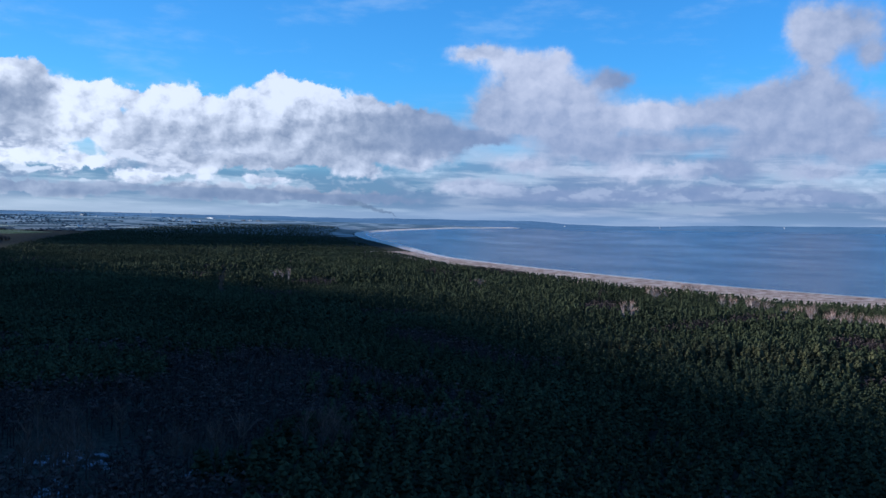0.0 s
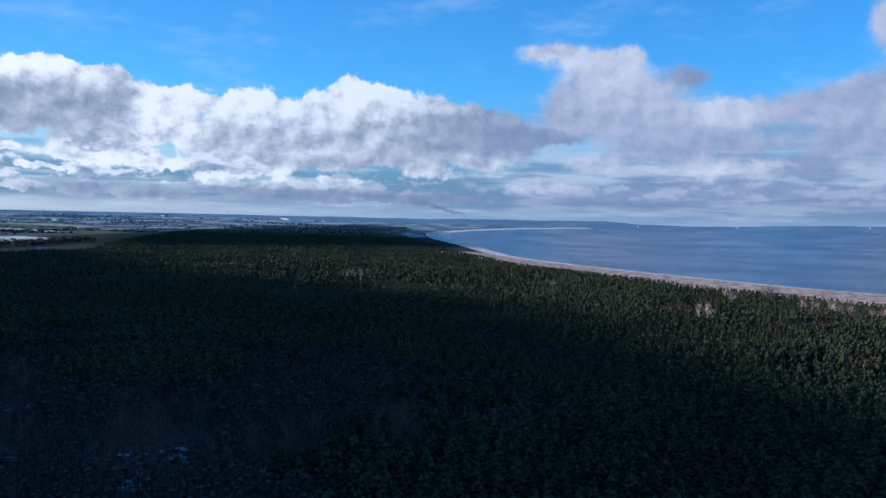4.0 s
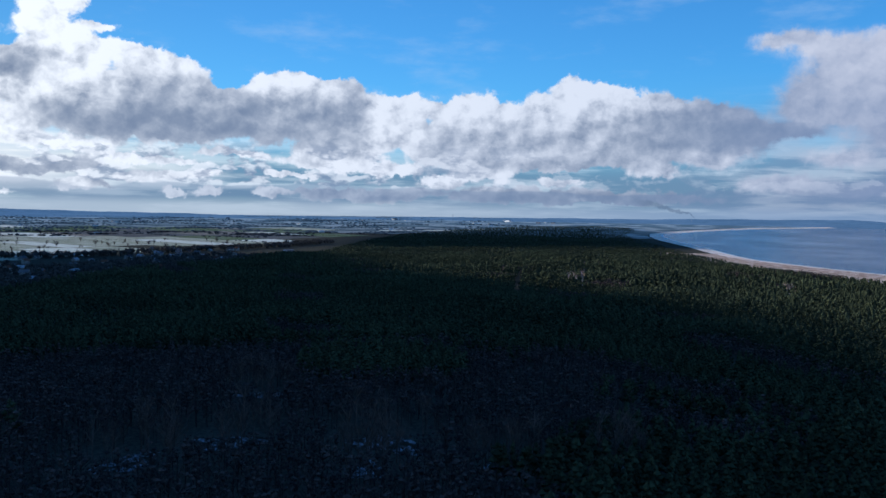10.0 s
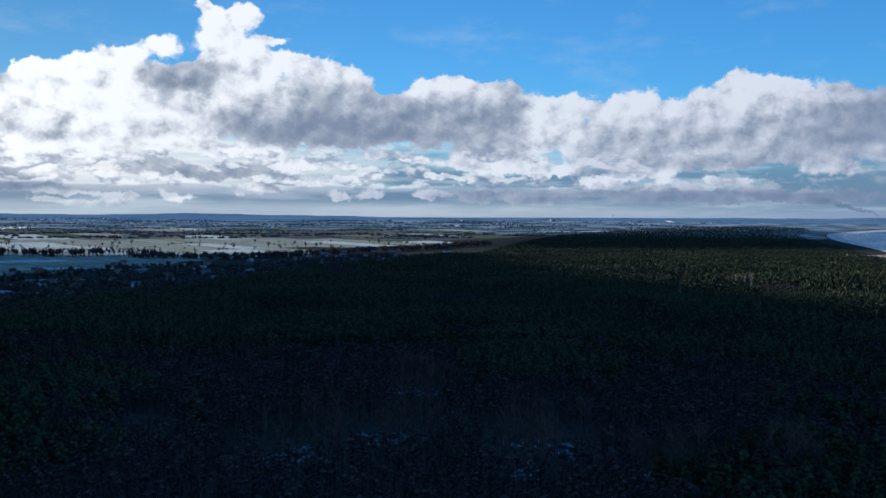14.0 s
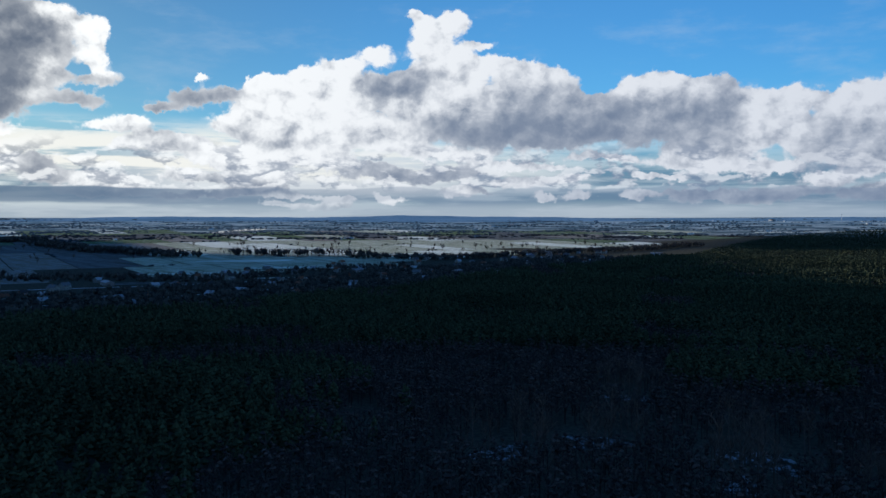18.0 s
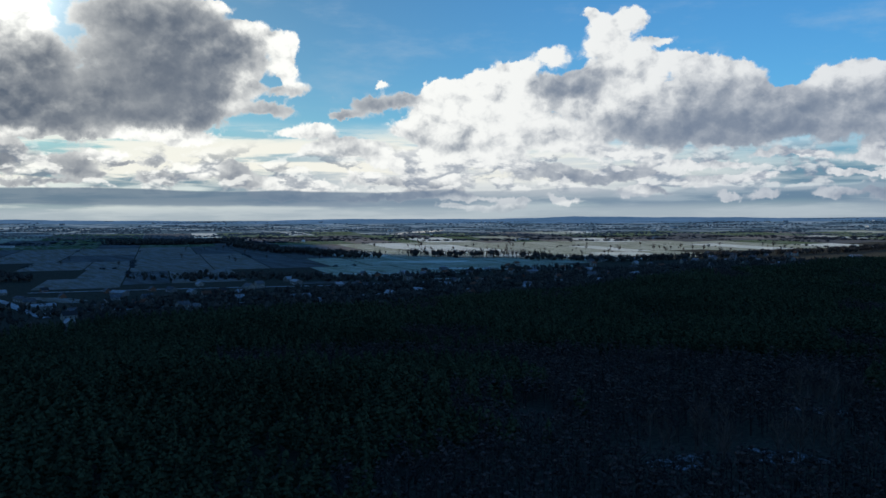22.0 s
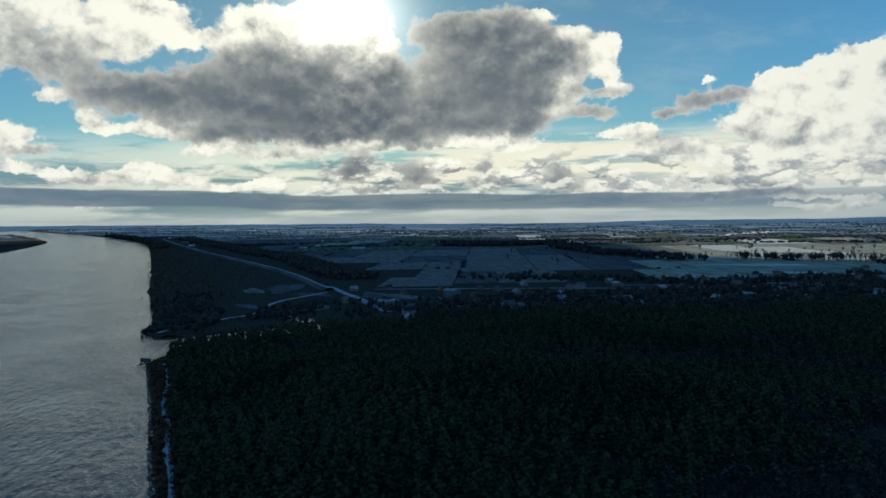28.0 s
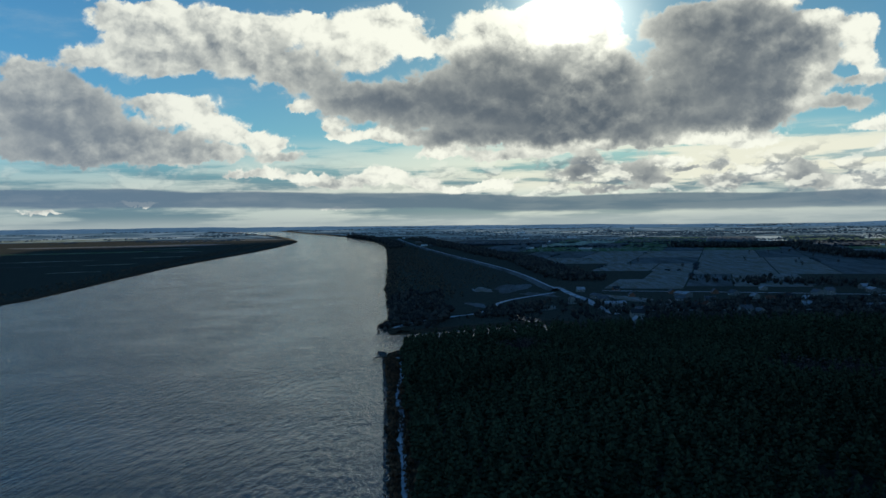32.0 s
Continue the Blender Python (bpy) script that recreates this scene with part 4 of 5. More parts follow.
def wood(name, r0, r1, gap, templates, seed, label, tall=(11.5, 18.5), az0=-34, az1=125, grow=1.0):
    xy = seeds(r0, r1, az0, az1, gap, seed, in_woods)
    xy = xy[~single_stand(xy[:, 0], xy[:, 1]) & ~clearing(xy[:, 0], xy[:, 1]) & ~leafy(xy[:, 0], xy[:, 1], seed)]
    rng = np.random.default_rng(seed + 50)
    stand = 0.5 + 0.5 * np.sin(xy[:, 0] * 0.013 + 1.3 * np.sin(xy[:, 1] * 0.009)) * np.sin(xy[:, 1] * 0.015)
    h = (tall[0] + (tall[1] - tall[0]) * (0.55 * stand + 0.45 * rng.random(len(xy)))) * grow
    # wind-stunted trees behind the dunes, low wood out on the cape
    h *= np.interp(far_from(FOREST[-15:], xy[:, 0], xy[:, 1], False), [0, 60, 150], [0.66, 0.75, 1.0]) * np.interp(np.hypot(*xy.T), [1300, 2200, 3800], [1.0, 0.62, 0.38])
    v, f = scatter(templates, xy, h, ground_z(xy[:, 0], xy[:, 1]) - 0.2, seed + 1)
    return tagged(solid(name, v, f, M_PINE), label, "trees", kind="stuff")


wood("pine_wood", 200, 640, 5.9, PINES_NEAR, 21, "dense dark green pine wood in cloud shade and low sun")
wood("pine_wood", 640, 1050, 7.2, PINES_MID, 22, "pine wood with uneven crowns, partly sunlit")
wood("pine_wood", 1050, 1700, 9.4, PINES_FAR, 23, "far pine wood stretching along the coast", grow=1.1)
wood("pine_wood", 1700, 4200, 13.0, PINES_CAPE, 24, "distant pine wood on the cape", tall=(10, 14), grow=1.2)
# ---- single trees ----


def empty(name, label, category, group="", kind=""):
    return tagged(new(name), label, category, group, kind)


def part(name, vf, mat, parent, label=""):
    ob = solid(name, vf[0], vf[1], mat, parent)
    return tagged(ob, label) if label else ob


def pine(seed, tall):
    rng = np.random.default_rng(seed)
    t = empty("pine_tree", "green pine tree with a ragged crown in the sunlit wood", "tree", "pines of the sunlit wood")
    part("trunk", stick((0, 0, -0.6), (rng.uniform(-0.3, 0.3), rng.uniform(-0.3, 0.3), tall * 0.88), 0.2, 0.06, 6), M_BARK, t)
    v, f = pine_crown(rng, 24, 0.85)
    part("crown", (v * (tall, tall, tall), f), M_PINE_T, t)
    return t


def bare_tree(seed, tall, name, label, bark, twigs, wide=0.34, limbs=11, group="", fat=1.0):
    """A leafless tree: trunk, limbs that fork, and a crown of fine twigs."""
    rng = np.random.default_rng(seed)
    t = empty(name, label, "tree", group)
    part("trunk", stick((0, 0, -0.5), (rng.uniform(-0.4, 0.4), rng.uniform(-0.4, 0.4), tall * 0.72), 0.02 * tall, 0.008 * tall, 6), bark, t)
    arms, fine_ = [], []
    for i in range(limbs):
        h = tall * rng.uniform(0.28, 0.7)
        a = i * 2.4 + rng.uniform(-0.4, 0.4)
        reach = tall * wide * rng.uniform(0.55, 1.0) * (1.1 - 0.5 * h / tall)
        tip = np.array([reach * math.cos(a), reach * math.sin(a), h + tall * rng.uniform(0.16, 0.34)])
        root = np.array([0, 0, h])
        arms.append(stick(root, tip, 0.008 * tall * fat, 0.003 * tall * fat, 4))
        for k in range(5):
            s = rng.uniform(0.4, 1.0)
            p = root + (tip - root) * s
            q = p + rng.normal(0, 0.07 * tall, 3) + (0, 0, 0.09 * tall)
            fine_.append(stick(p, q, 0.0035 * tall * fat, 0.0012 * tall * fat, 3))
    for k in range(8):
        a = k * 0.8
        fine_.append(stick((0, 0, tall * 0.66), (0.09 * tall * math.cos(a), 0.09 * tall * math.sin(a), tall * rng.uniform(0.84, 1.0)), 0.004 * tall, 0.001 * tall, 3))
    part("branchwork", join(arms), bark, t)
    part("crown", join(fine_), twigs, t)
    return t


def spread(models, spots, seed, lo=0.85, hi=1.15):
    """Copies of the models at the spots; the models themselves take the first ones."""
    rng = np.random.default_rng(seed)
    zs = ground_z(np.array([q[0] for q in spots]), np.array([q[1] for q in spots]))
    for i, ((x, y), z) in enumerate(zip(spots, zs)):
        s = rng.uniform(lo, hi)
        m = pose(x, y, float(z), 0, 0, rng.uniform(0, 360))
        if i < len(models):
            t = models[i]
            t.matrix_basis = m
        else:
            t = copy_thing(models[int(rng.integers(len(models)))], m)
        t.scale = (s, s, s * rng.uniform(0.92, 1.1))


stand = seeds(540, 605, -30, -9, 6.0, 71, lambda x, y: inside(FOREST, x, y) & single_stand(x, y))
spread([pine(300 + i, 14.5 + 1.1 * i) for i in range(6)], [tuple(q) for q in stand[:330]], 72)

rng1 = np.random.default_rng(5)
birch_spots = []
for gx, gy, gr in GROVES[:10]:
    birch_spots += [(gx + gr * 0.95 * math.sqrt(u) * math.cos(a), gy + gr * 0.95 * math.sqrt(u) * math.sin(a)) for u, a in zip(rng1.random(int(gr * 0.8)), rng1.uniform(0, 6.28, int(gr * 0.8)))]
spread([bare_tree(400 + i, 18.0 + i, "birch_tree", "bare pale birch with pinkish twigs among pines", M_BIRCH, M_BIRCH_TWIG, 0.2, 9, "birches among the pines", 1.4) for i in range(4)], birch_spots, 73)
grove_spots = []
for gx, gy, gr in GROVES[10:]:
    grove_spots += [(gx + gr * math.sqrt(u) * math.cos(a), gy + gr * math.sqrt(u) * math.sin(a)) for u, a in zip(rng1.random(12), rng1.uniform(0, 6.28, 12))]
spread([bare_tree(420 + i, 17.0 + i, "bare_tree", "bare deciduous tree over a snowy glade in the wood", M_TWIG, M_TWIG, 0.3, 11, "bare trees of the glades") for i in range(4)], grove_spots, 74)

M_SNOW = simple("old_snow", (0.24, 0.26, 0.30), (0.50, 0.53, 0.58), 0.15, 0.8)


def patch(name, cx, cy, rx, ry, turn, z, mat, label, category, seed, kind="structure", n=26):
    """A ragged flat patch that follows the ground."""
    rng = np.random.default_rng(seed)
    a = np.linspace(0, 2 * np.pi, n, endpoint=False)
    k = 1 + 0.16 * np.sin(3 * a + rng.uniform(0, 6)) + 0.1 * np.sin(5 * a + rng.uniform(0, 6)) + rng.normal(0, 0.04, n)
    c, s = math.cos(radians(turn)), math.sin(radians(turn))
    rings = []
    for w in (0.02, 0.35, 0.7, 1.0):
        u, v = rx * k * w * np.cos(a), ry * k * w * np.sin(a)
        x, y = cx + u * c - v * s, cy + u * s + v * c
        rings.append(np.column_stack([x, y, ground_z(x, y) + z]))
    V = np.concatenate(rings)
    F = []
    for l in range(3):
        for i in range(n):
            j = (i + 1) % n
            F.append((l * n + i, (l + 1) * n + i, (l + 1) * n + j, l * n + j))
    return tagged(solid(name, V, F, mat, smooth_=True), label, category, kind=kind)


# ---- fields of the plain ----
M_FIELDS = [snowy("field_snow", (0.15, 0.165, 0.09), (0.25, 0.25, 0.15), (0.66, 0.68, 0.62), share=0.72, scale=0.04, stretch=(0.35, 2.2, 1), edge=0.16),
            snowy("field_thin_snow", (0.12, 0.135, 0.07), (0.20, 0.20, 0.11), (0.52, 0.54, 0.47), share=0.5, scale=0.03, stretch=(0.35, 2.5, 1), edge=0.2),
            snowy("field_green", (0.055, 0.085, 0.04), (0.10, 0.135, 0.062), (0.30, 0.33, 0.30), share=0.32, scale=0.03, stretch=(0.4, 3, 1)),
            snowy("field_stubble", (0.10, 0.08, 0.055), (0.17, 0.135, 0.09), (0.30, 0.31, 0.33), share=0.42, scale=0.03, stretch=(0.4, 3, 1), edge=0.26),
            snowy("field_ploughed", (0.045, 0.042, 0.038), (0.085, 0.075, 0.062), (0.19, 0.21, 0.23), share=0.42, scale=0.012, stretch=(0.4, 3, 1), edge=0.3)]
M_GLADE = snowy("glade_snow", (0.02, 0.02, 0.016), (0.04, 0.036, 0.028), (0.26, 0.28, 0.32), share=0.42, scale=0.22, edge=0.06)
F_LABEL = ["flat field white with snow", "meadow under thin broken snow", "winter-green field with snow streaks", "brown stubble field with snow", "dark ploughed field dusted with snow"]
for i, (gx, gy, gr) in enumerate(GROVES[10:]):
    patch("snow_patch", gx, gy, gr * 0.7, gr * 0.4, 20 * i, 0.3, M_GLADE, "patch of old snow on the woodland floor", "snow", 500 + i)

LEVEE = [(-1190, 66), (-1242, 58), (-1502, 30), (-1823, -25), (-2374, -162), (-3073, -346), (-3600, -480)]
rng2 = np.random.default_rng(9)
EDGES = []


def field(corners, k):
    (x0, y0), (x1, y1), (x2, y2), (x3, y3) = corners
    n = 12
    s, t = np.meshgrid(np.linspace(0, 1, n), np.linspace(0, 1, n))
    x = (1 - s) * (1 - t) * x0 + s * (1 - t) * x1 + s * t * x2 + (1 - s) * t * x3
    y = (1 - s) * (1 - t) * y0 + s * (1 - t) * y1 + s * t * y2 + (1 - s) * t * y3
    V = np.stack([x, y, lift(x, y) + 1.75], -1).reshape(-1, 3)
    tagged(solid("field", V, grid_faces(n, n), M_FIELDS[k], smooth_=True), F_LABEL[k], "field", kind="structure")
    EDGES.append(((x0, y0), (x1, y1)))
    EDGES.append(((x1, y1), (x2, y2)))


def split(u0, v0, u1, v1, deep):
    w, h = u1 - u0, v1 - v0
    far = abs(u0)
    if deep > 0 and (w > 330 + far * 0.04 or h > 110 + far * 0.03) and not (rng2.random() < 0.12 and deep < 3):
        if w > 2.2 * h:
            m = u0 + w * rng2.uniform(0.35, 0.65)
            split(u0, v0, m, v1, deep - 1), split(m, v0, u1, v1, deep - 1)
        else:
            m = v0 + h * rng2.uniform(0.35, 0.65)
            split(u0, v0, u1, m, deep - 1), split(u0, m, u1, v1, deep - 1)
        return
    turn = radians(-14)
    c = []
    for u, v in ((u0 + 2, v0 + 1.3), (u1 - 2, v0 + 1.3), (u1 - 2, v1 - 1.3), (u0 + 2, v1 - 1.3)):
        c.append((u * math.cos(turn) - v * math.sin(turn), u * math.sin(turn) + v * math.cos(turn)))
    cx, cy = np.mean(c, 0)
    xs, ys = np.array([q[0] for q in c] + [cx]), np.array([q[1] for q in c] + [cy])
    if np.hypot(xs, ys).max() > 3700 or inside(FOREST, xs, ys).any() or (far_from(FOREST, xs, ys) < 60).any() or not inside(MAINLAND, xs, ys).all():
        return
    if (far_from(LEVEE, xs, ys, False) < 70).any() or (ys < np.interp(-xs, [-q[0] for q in LEVEE], [q[1] for q in LEVEE]) + 30).any() or xs.max() > -1130:
        return
    r, az = math.hypot(cx, cy), math.degrees(math.atan2(-cx, cy))
    # snow brighter in the sun, soil darker in shade: contrast painted into the fields
    if r < 2700 and 28 < az < 64:
        k = int(rng2.choice([0, 1, 1, 1, 1]))
    elif r < 2600:
        k = int(rng2.choice([4, 3, 3, 3, 4, 1]))
    else:
        k = int(rng2.choice([0, 1, 2, 2, 3, 4, 4, 2]))
    field(c, k)


split(-5200, -1500, -900, 4200, 12)
field([(-1405, 3085), (-1196, 3255), (-1205, 3300), (-1425, 3130)], 0)
field([(-1196, 3258), (-1080, 3500), (-1100, 3530), (-1206, 3300)], 0)
# snow strips far out on the plain that lie in the sun again
for _ in range(46):
    az, r = rng2.uniform(61, 97), rng2.uniform(3420, 4350)
    x, y, u, v = -r * math.sin(radians(az)), r * math.cos(radians(az)), rng2.uniform(30, 130), rng2.uniform(5, 16)
    if far_from(MAINLAND, np.array([x]), np.array([y]))[0] < 160 or far_from(LEVEE, np.array([x]), np.array([y]), False)[0] < 150:
        continue
    c, d = math.cos(radians(az)), math.sin(radians(az))
    field([(x - u * c - v * d, y - u * d + v * c), (x + u * c - v * d, y + u * d + v * c), (x + u * c + v * d, y + u * d - v * c), (x - u * c + v * d, y - u * d - v * c)], 0)

# ---- hedges, belts of trees and scrub ----
M_BELT = simple("winter_thicket", (0.026, 0.025, 0.025), (0.070, 0.061, 0.053), 0.05, 0.95, 0.0, island=0.5, spec=0.1)
# bluer than winter_thicket: the haze of distance is mixed into this base colour
M_HAZE_BELT = simple("far_hedge_haze_tint", (0.030, 0.036, 0.046), (0.060, 0.068, 0.078), 0.02, 0.95, 0.0, island=0.5)
M_BARE = simple("bare_wood_twigs", (0.030, 0.024, 0.024), (0.075, 0.056, 0.052), 0.05, 0.95, 0.0, island=0.6, spec=0.1)
M_SCRUB = simple("bank_scrub", (0.045, 0.037, 0.030), (0.125, 0.09, 0.06), 0.08, 0.95, 0.0, island=0.6, spec=0.1)


def thicket(rng, n, tall=1.0):
    """A clump of bare crowns: a few ragged masses with spikes of single stems."""
    out_ = [tuft(rng, np.array([rng.uniform(-0.2, 0.2), rng.uniform(-0.2, 0.2), rng.uniform(0.3, 0.7) * tall]), rng.uniform(0.2, 0.34), rng.uniform(0.8, 1.3)) for _ in range(n)]
    for _ in range(3):
        x, y = rng.uniform(-0.25, 0.25, 2)
        out_.append(stick((x, y, 0), (x + rng.uniform(-0.1, 0.1), y + rng.uniform(-0.1, 0.1), rng.uniform(0.8, 1.15) * tall), 0.03, 0.008, 3))
    return join(out_)


rng3 = np.random.default_rng(31)
THICKETS = [thicket(rng3, 3) for _ in range(7)]
WIDE_THICKETS = [(v * (3.4, 3.4, 1.0), f) for v, f in THICKETS]
LEAFLESS = []
for _k in range(6):
    _p = [stick((0, 0, 0), (0, 0, 0.7), 0.018, 0.008, 3)]
    for _i in range(9):
        _a, _h = rng3.uniform(0, 6.28), rng3.uniform(0.28, 0.66)
        _e = (0.24 * math.cos(_a) * rng3.uniform(0.5, 1), 0.24 * math.sin(_a) * rng3.uniform(0.5, 1), _h + rng3.uniform(0.16, 0.34))
        _p.append(stick((0, 0, _h), _e, 0.010, 0.004, 3))
    for _i in range(7):
        _p.append(tuft(rng3, np.array([rng3.uniform(-0.17, 0.17), rng3.uniform(-0.17, 0.17), rng3.uniform(0.5, 0.92)]), rng3.uniform(0.03, 0.07), 0.8))
    LEAFLESS.append(join(_p))


def row(name, line, wide, gap, tall, templates, mat, label, seed, category="trees"):
    """A belt of trees along a line."""
    rng = np.random.default_rng(seed)
    p = even(line, gap)
    p = np.repeat(p, max(1, int(wide / gap)), 0)
    p = p + rng.normal(0, 1, p.shape) * (gap * 0.5) + rng.uniform(-0.5, 0.5, p.shape) * wide
    h = rng.uniform(tall[0], tall[1], len(p))
    v, f = scatter(templates, p, h, ground_z(p[:, 0], p[:, 1]) - 0.3, seed + 1)
    return tagged(solid(name, v, f, mat), label, category, kind="stuff")


lw = seeds(180, 1500, -34, 110, 5.2, 55, lambda x, y: inside(FOREST, x, y) & leafy(x, y) & ~clearing(x, y) & ~single_stand(x, y))
tagged(solid("bare_wood", *scatter(LEAFLESS, lw, np.random.default_rng(56).uniform(10, 17, len(lw)), ground_z(lw[:, 0], lw[:, 1]) - 0.2, 57), M_BARE), "bare brownish broad-leaved trees among the pines", "trees", kind="stuff")

BELT_LABEL = "dark belt of bare trees between the fields"
row("tree_belt", [(-2414, 825), (-2015, 804), (-1636, 854)], 60, 8, (13, 21), THICKETS[:2] + LEAFLESS, M_BELT, BELT_LABEL, 81)
row("tree_belt", [(-2722, 546), (-2617, 719), (-2664, 910)], 90, 9, (12, 20), THICKETS, M_BELT, BELT_LABEL, 83)
row("tree_belt", [(-1655, 973), (-1527, 1059), (-1414, 1162)], 34, 7, (14, 22), THICKETS[:1] + LEAFLESS, M_BELT, BELT_LABEL, 85)
row("tree_belt", [(-1390, 1120), (-1230, 1190), (-1184, 1307), (-1177, 1579), (-1133, 1844), (-1150, 2150)], 60, 8, (9, 17), THICKETS[:2] + LEAFLESS, M_BELT, BELT_LABEL, 87)
row("village_trees", [(-1340, 320), (-1254, 470), (-1080, 600), (-1120, 800), (-1100, 1010)], 100, 9.0, (5, 12), THICKETS[:3] + LEAFLESS, M_BELT, "bare garden trees round the village", 89)
row("village_trees", [(-830, 130), (-900, 330), (-860, 560), (-900, 850), (-930, 1150), (-960, 1450)], 230, 7.4, (5, 11.5), THICKETS + LEAFLESS, M_BELT, "bare trees and bushes in the village gardens", 91)
row("levee_wood", [(-3593, -391), (-2859, -165), (-2080, 40), (-1700, 80), (-1400, 120)], 70, 8, (8, 15), THICKETS, M_BELT, "dark thicket behind the levee", 93)
row("bank_wood", [(-800, -95), (-900, -95), (-1040, -125), (-1130, -120)], 60, 6, (5, 12), THICKETS + LEAFLESS[:2], M_BELT, "dark trees and bushes on the river bank", 95)
row("bank_scrub", [(-1100, -110), (-1450, -170), (-2100, -265), (-2900, -390), (-3400, -500)], 110, 11, (2, 5), THICKETS, M_SCRUB, "brown reed and scrub along the river", 97, "scrub")
row("bank_scrub", [(-1300, -60), (-1900, -150), (-2600, -300), (-3300, -450)], 150, 14, (1.5, 4), THICKETS, M_SCRUB, "brown reed beds between levee and river", 99, "scrub")
row("bank_wood", [(-2900, -395), (-3200, -440), (-3560, -560), (-3900, -740)], 50, 9, (9, 16), THICKETS, M_BELT, "dark trees at the bend of the river", 101)
row("inlet_bank_wood", [(-840, -20), (-900, 0), (-960, 20), (-1000, 60)], 60, 8, (4, 10), THICKETS + LEAFLESS[:3], M_BELT, "bare trees round the inlet", 103)
row("isle_scrub", [(-1150, -760), (-1600, -830), (-2100, -920), (-2700, -970), (-3300, -960)], 70, 10, (1.5, 4.5), THICKETS, M_SCRUB, "dark scrub on the far river bank", 105, "scrub")
row("isle_scrub", [(-1300, -1000), (-2000, -1150), (-2800, -1250)], 420, 34, (1.0, 2.6), THICKETS, M_SCRUB, "dark winter meadow scrub beyond the river", 107, "scrub")

# hedges of the plain: along field edges, and random belts far off
hp, hh = [], []
for (a, b) in EDGES:
    if rng3.random() < 0.22:
        L = math.hypot(b[0] - a[0], b[1] - a[1])
        lo, hi = sorted(rng3.random(2))
        n = int(L * (hi - lo) / 11)
        for s in np.linspace(lo, hi, max(n, 1)):
            hp.append((a[0] + (b[0] - a[0]) * s + rng3.normal(0, 2), a[1] + (b[1] - a[1]) * s + rng3.normal(0, 2)))
            hh.append(rng3.uniform(1.5, 5.5))
for _ in range(420):
    az, r = rng3.uniform(17, 127), rng3.uniform(2750, 4850)
    x, y = -r * math.sin(radians(az)), r * math.cos(radians(az))
    a = rng3.normal(radians(az), 0.35)
    for s in np.arange(0, rng3.uniform(80, 480), 15):
        hp.append((x + s * math.cos(a) + rng3.normal(0, 4), y + s * math.sin(a) + rng3.normal(0, 4)))
        hh.append(rng3.uniform(3, 8))
hp, hh = np.array(hp), np.array(hh)
ok = (inside(MAINLAND, hp[:, 0], hp[:, 1]) | inside(ISLE, hp[:, 0], hp[:, 1])) & (np.hypot(*hp.T) < 4850) & ~inside(FOREST, hp[:, 0], hp[:, 1]) & (far_from(MAINLAND, hp[:, 0], hp[:, 1]) > 30)
ok &= ~(inside(ISLE, hp[:, 0], hp[:, 1]) & (np.hypot(*hp.T) < 3700))
ok &= far_from(LEVEE, hp[:, 0], hp[:, 1], False) > 40
hp, hh = hp[ok], hh[ok]
off = np.hypot(*hp.T) > 3150
tagged(solid("hedges", *scatter(WIDE_THICKETS, hp[~off], hh[~off], ground_z(hp[~off, 0], hp[~off, 1]) - 0.2, 33), M_HAZE_BELT), "dark hedges and tree lines across the plain, haze tint in their colour", "hedges", kind="stuff")
# the trees' faint blue emission is haze added to the material
M_HAZE_WOOD = simple("wood_painted_haze", (0.020, 0.026, 0.034), (0.045, 0.055, 0.065), 0.01, 1.0, 0.0, spec=0.0)
M_HAZE_WOOD.node_tree.nodes["Principled BSDF"].inputs["Emission Color"].default_value = (0.014, 0.028, 0.050, 1)
M_HAZE_WOOD.node_tree.nodes["Principled BSDF"].inputs["Emission Strength"].default_value = 0.7
tagged(solid("backdrop_tree_lines", *scatter(WIDE_THICKETS, hp[off], hh[off] * 0.85, ground_z(hp[off, 0], hp[off, 1]) - 0.2, 34), M_HAZE_WOOD), "far tree lines with bluish haze painted in", "trees", kind="structure")

# single trees out on the meadows
FIELD_TREES = [(-1639, 1628), (-1642, 1719), (-1374, 1619), (-1925, 1717), (-2029, 1714), (-1996, 1930), (-1993, 1528), (-1385, 1600), (-1365, 1650)]
for _ in range(70):
    u = rng3.random()
    az, r = rng3.uniform(33, 62), rng3.uniform(1900, 2450)
    FIELD_TREES.append((-r * math.sin(radians(az)), r * math.cos(radians(az))))
for _ in range(26):
    az, r = rng3.uniform(60, 92), rng3.uniform(1500, 2500)
    FIELD_TREES.append((-r * math.sin(radians(az)), r * math.cos(radians(az))))
spread([bare_tree(440 + i, 12.0 + i, "field_tree", "bare tree standing alone on the snowy meadow", M_TWIG, M_TWIG, 0.36, 12, "trees on the meadows", 3.2) for i in range(4)], FIELD_TREES, 75, 0.6, 1.35)

# ---- river side ----
PATH_LINE = smooth([(-120, -13), (-240, -30), (-299, -40), (-328, -43), (-380, -52), (-424, -56), (-460, -64), (-498, -68), (-540, -71), (-577, -77), (-612, -84)])
tagged(ribbon("path", PATH_LINE, [-1.3, 0.0, 1.3], [0.35, 0.42, 0.35], M_SNOW, 4, 0.35, 11, base=ground_z), "narrow snow-covered path along the river bank", "path", kind="structure")


def rubble(rng, r):
    v, f = tuft(rng, np.zeros(3), r, 0.6)
    return v, f


M_STONE = simple("bank_stone", (0.05, 0.05, 0.05), (0.17, 0.165, 0.16), 0.7, 0.9)
M_PLANK = simple("weathered_plank", (0.09, 0.075, 0.06), (0.20, 0.17, 0.14), 1.2, 0.9)
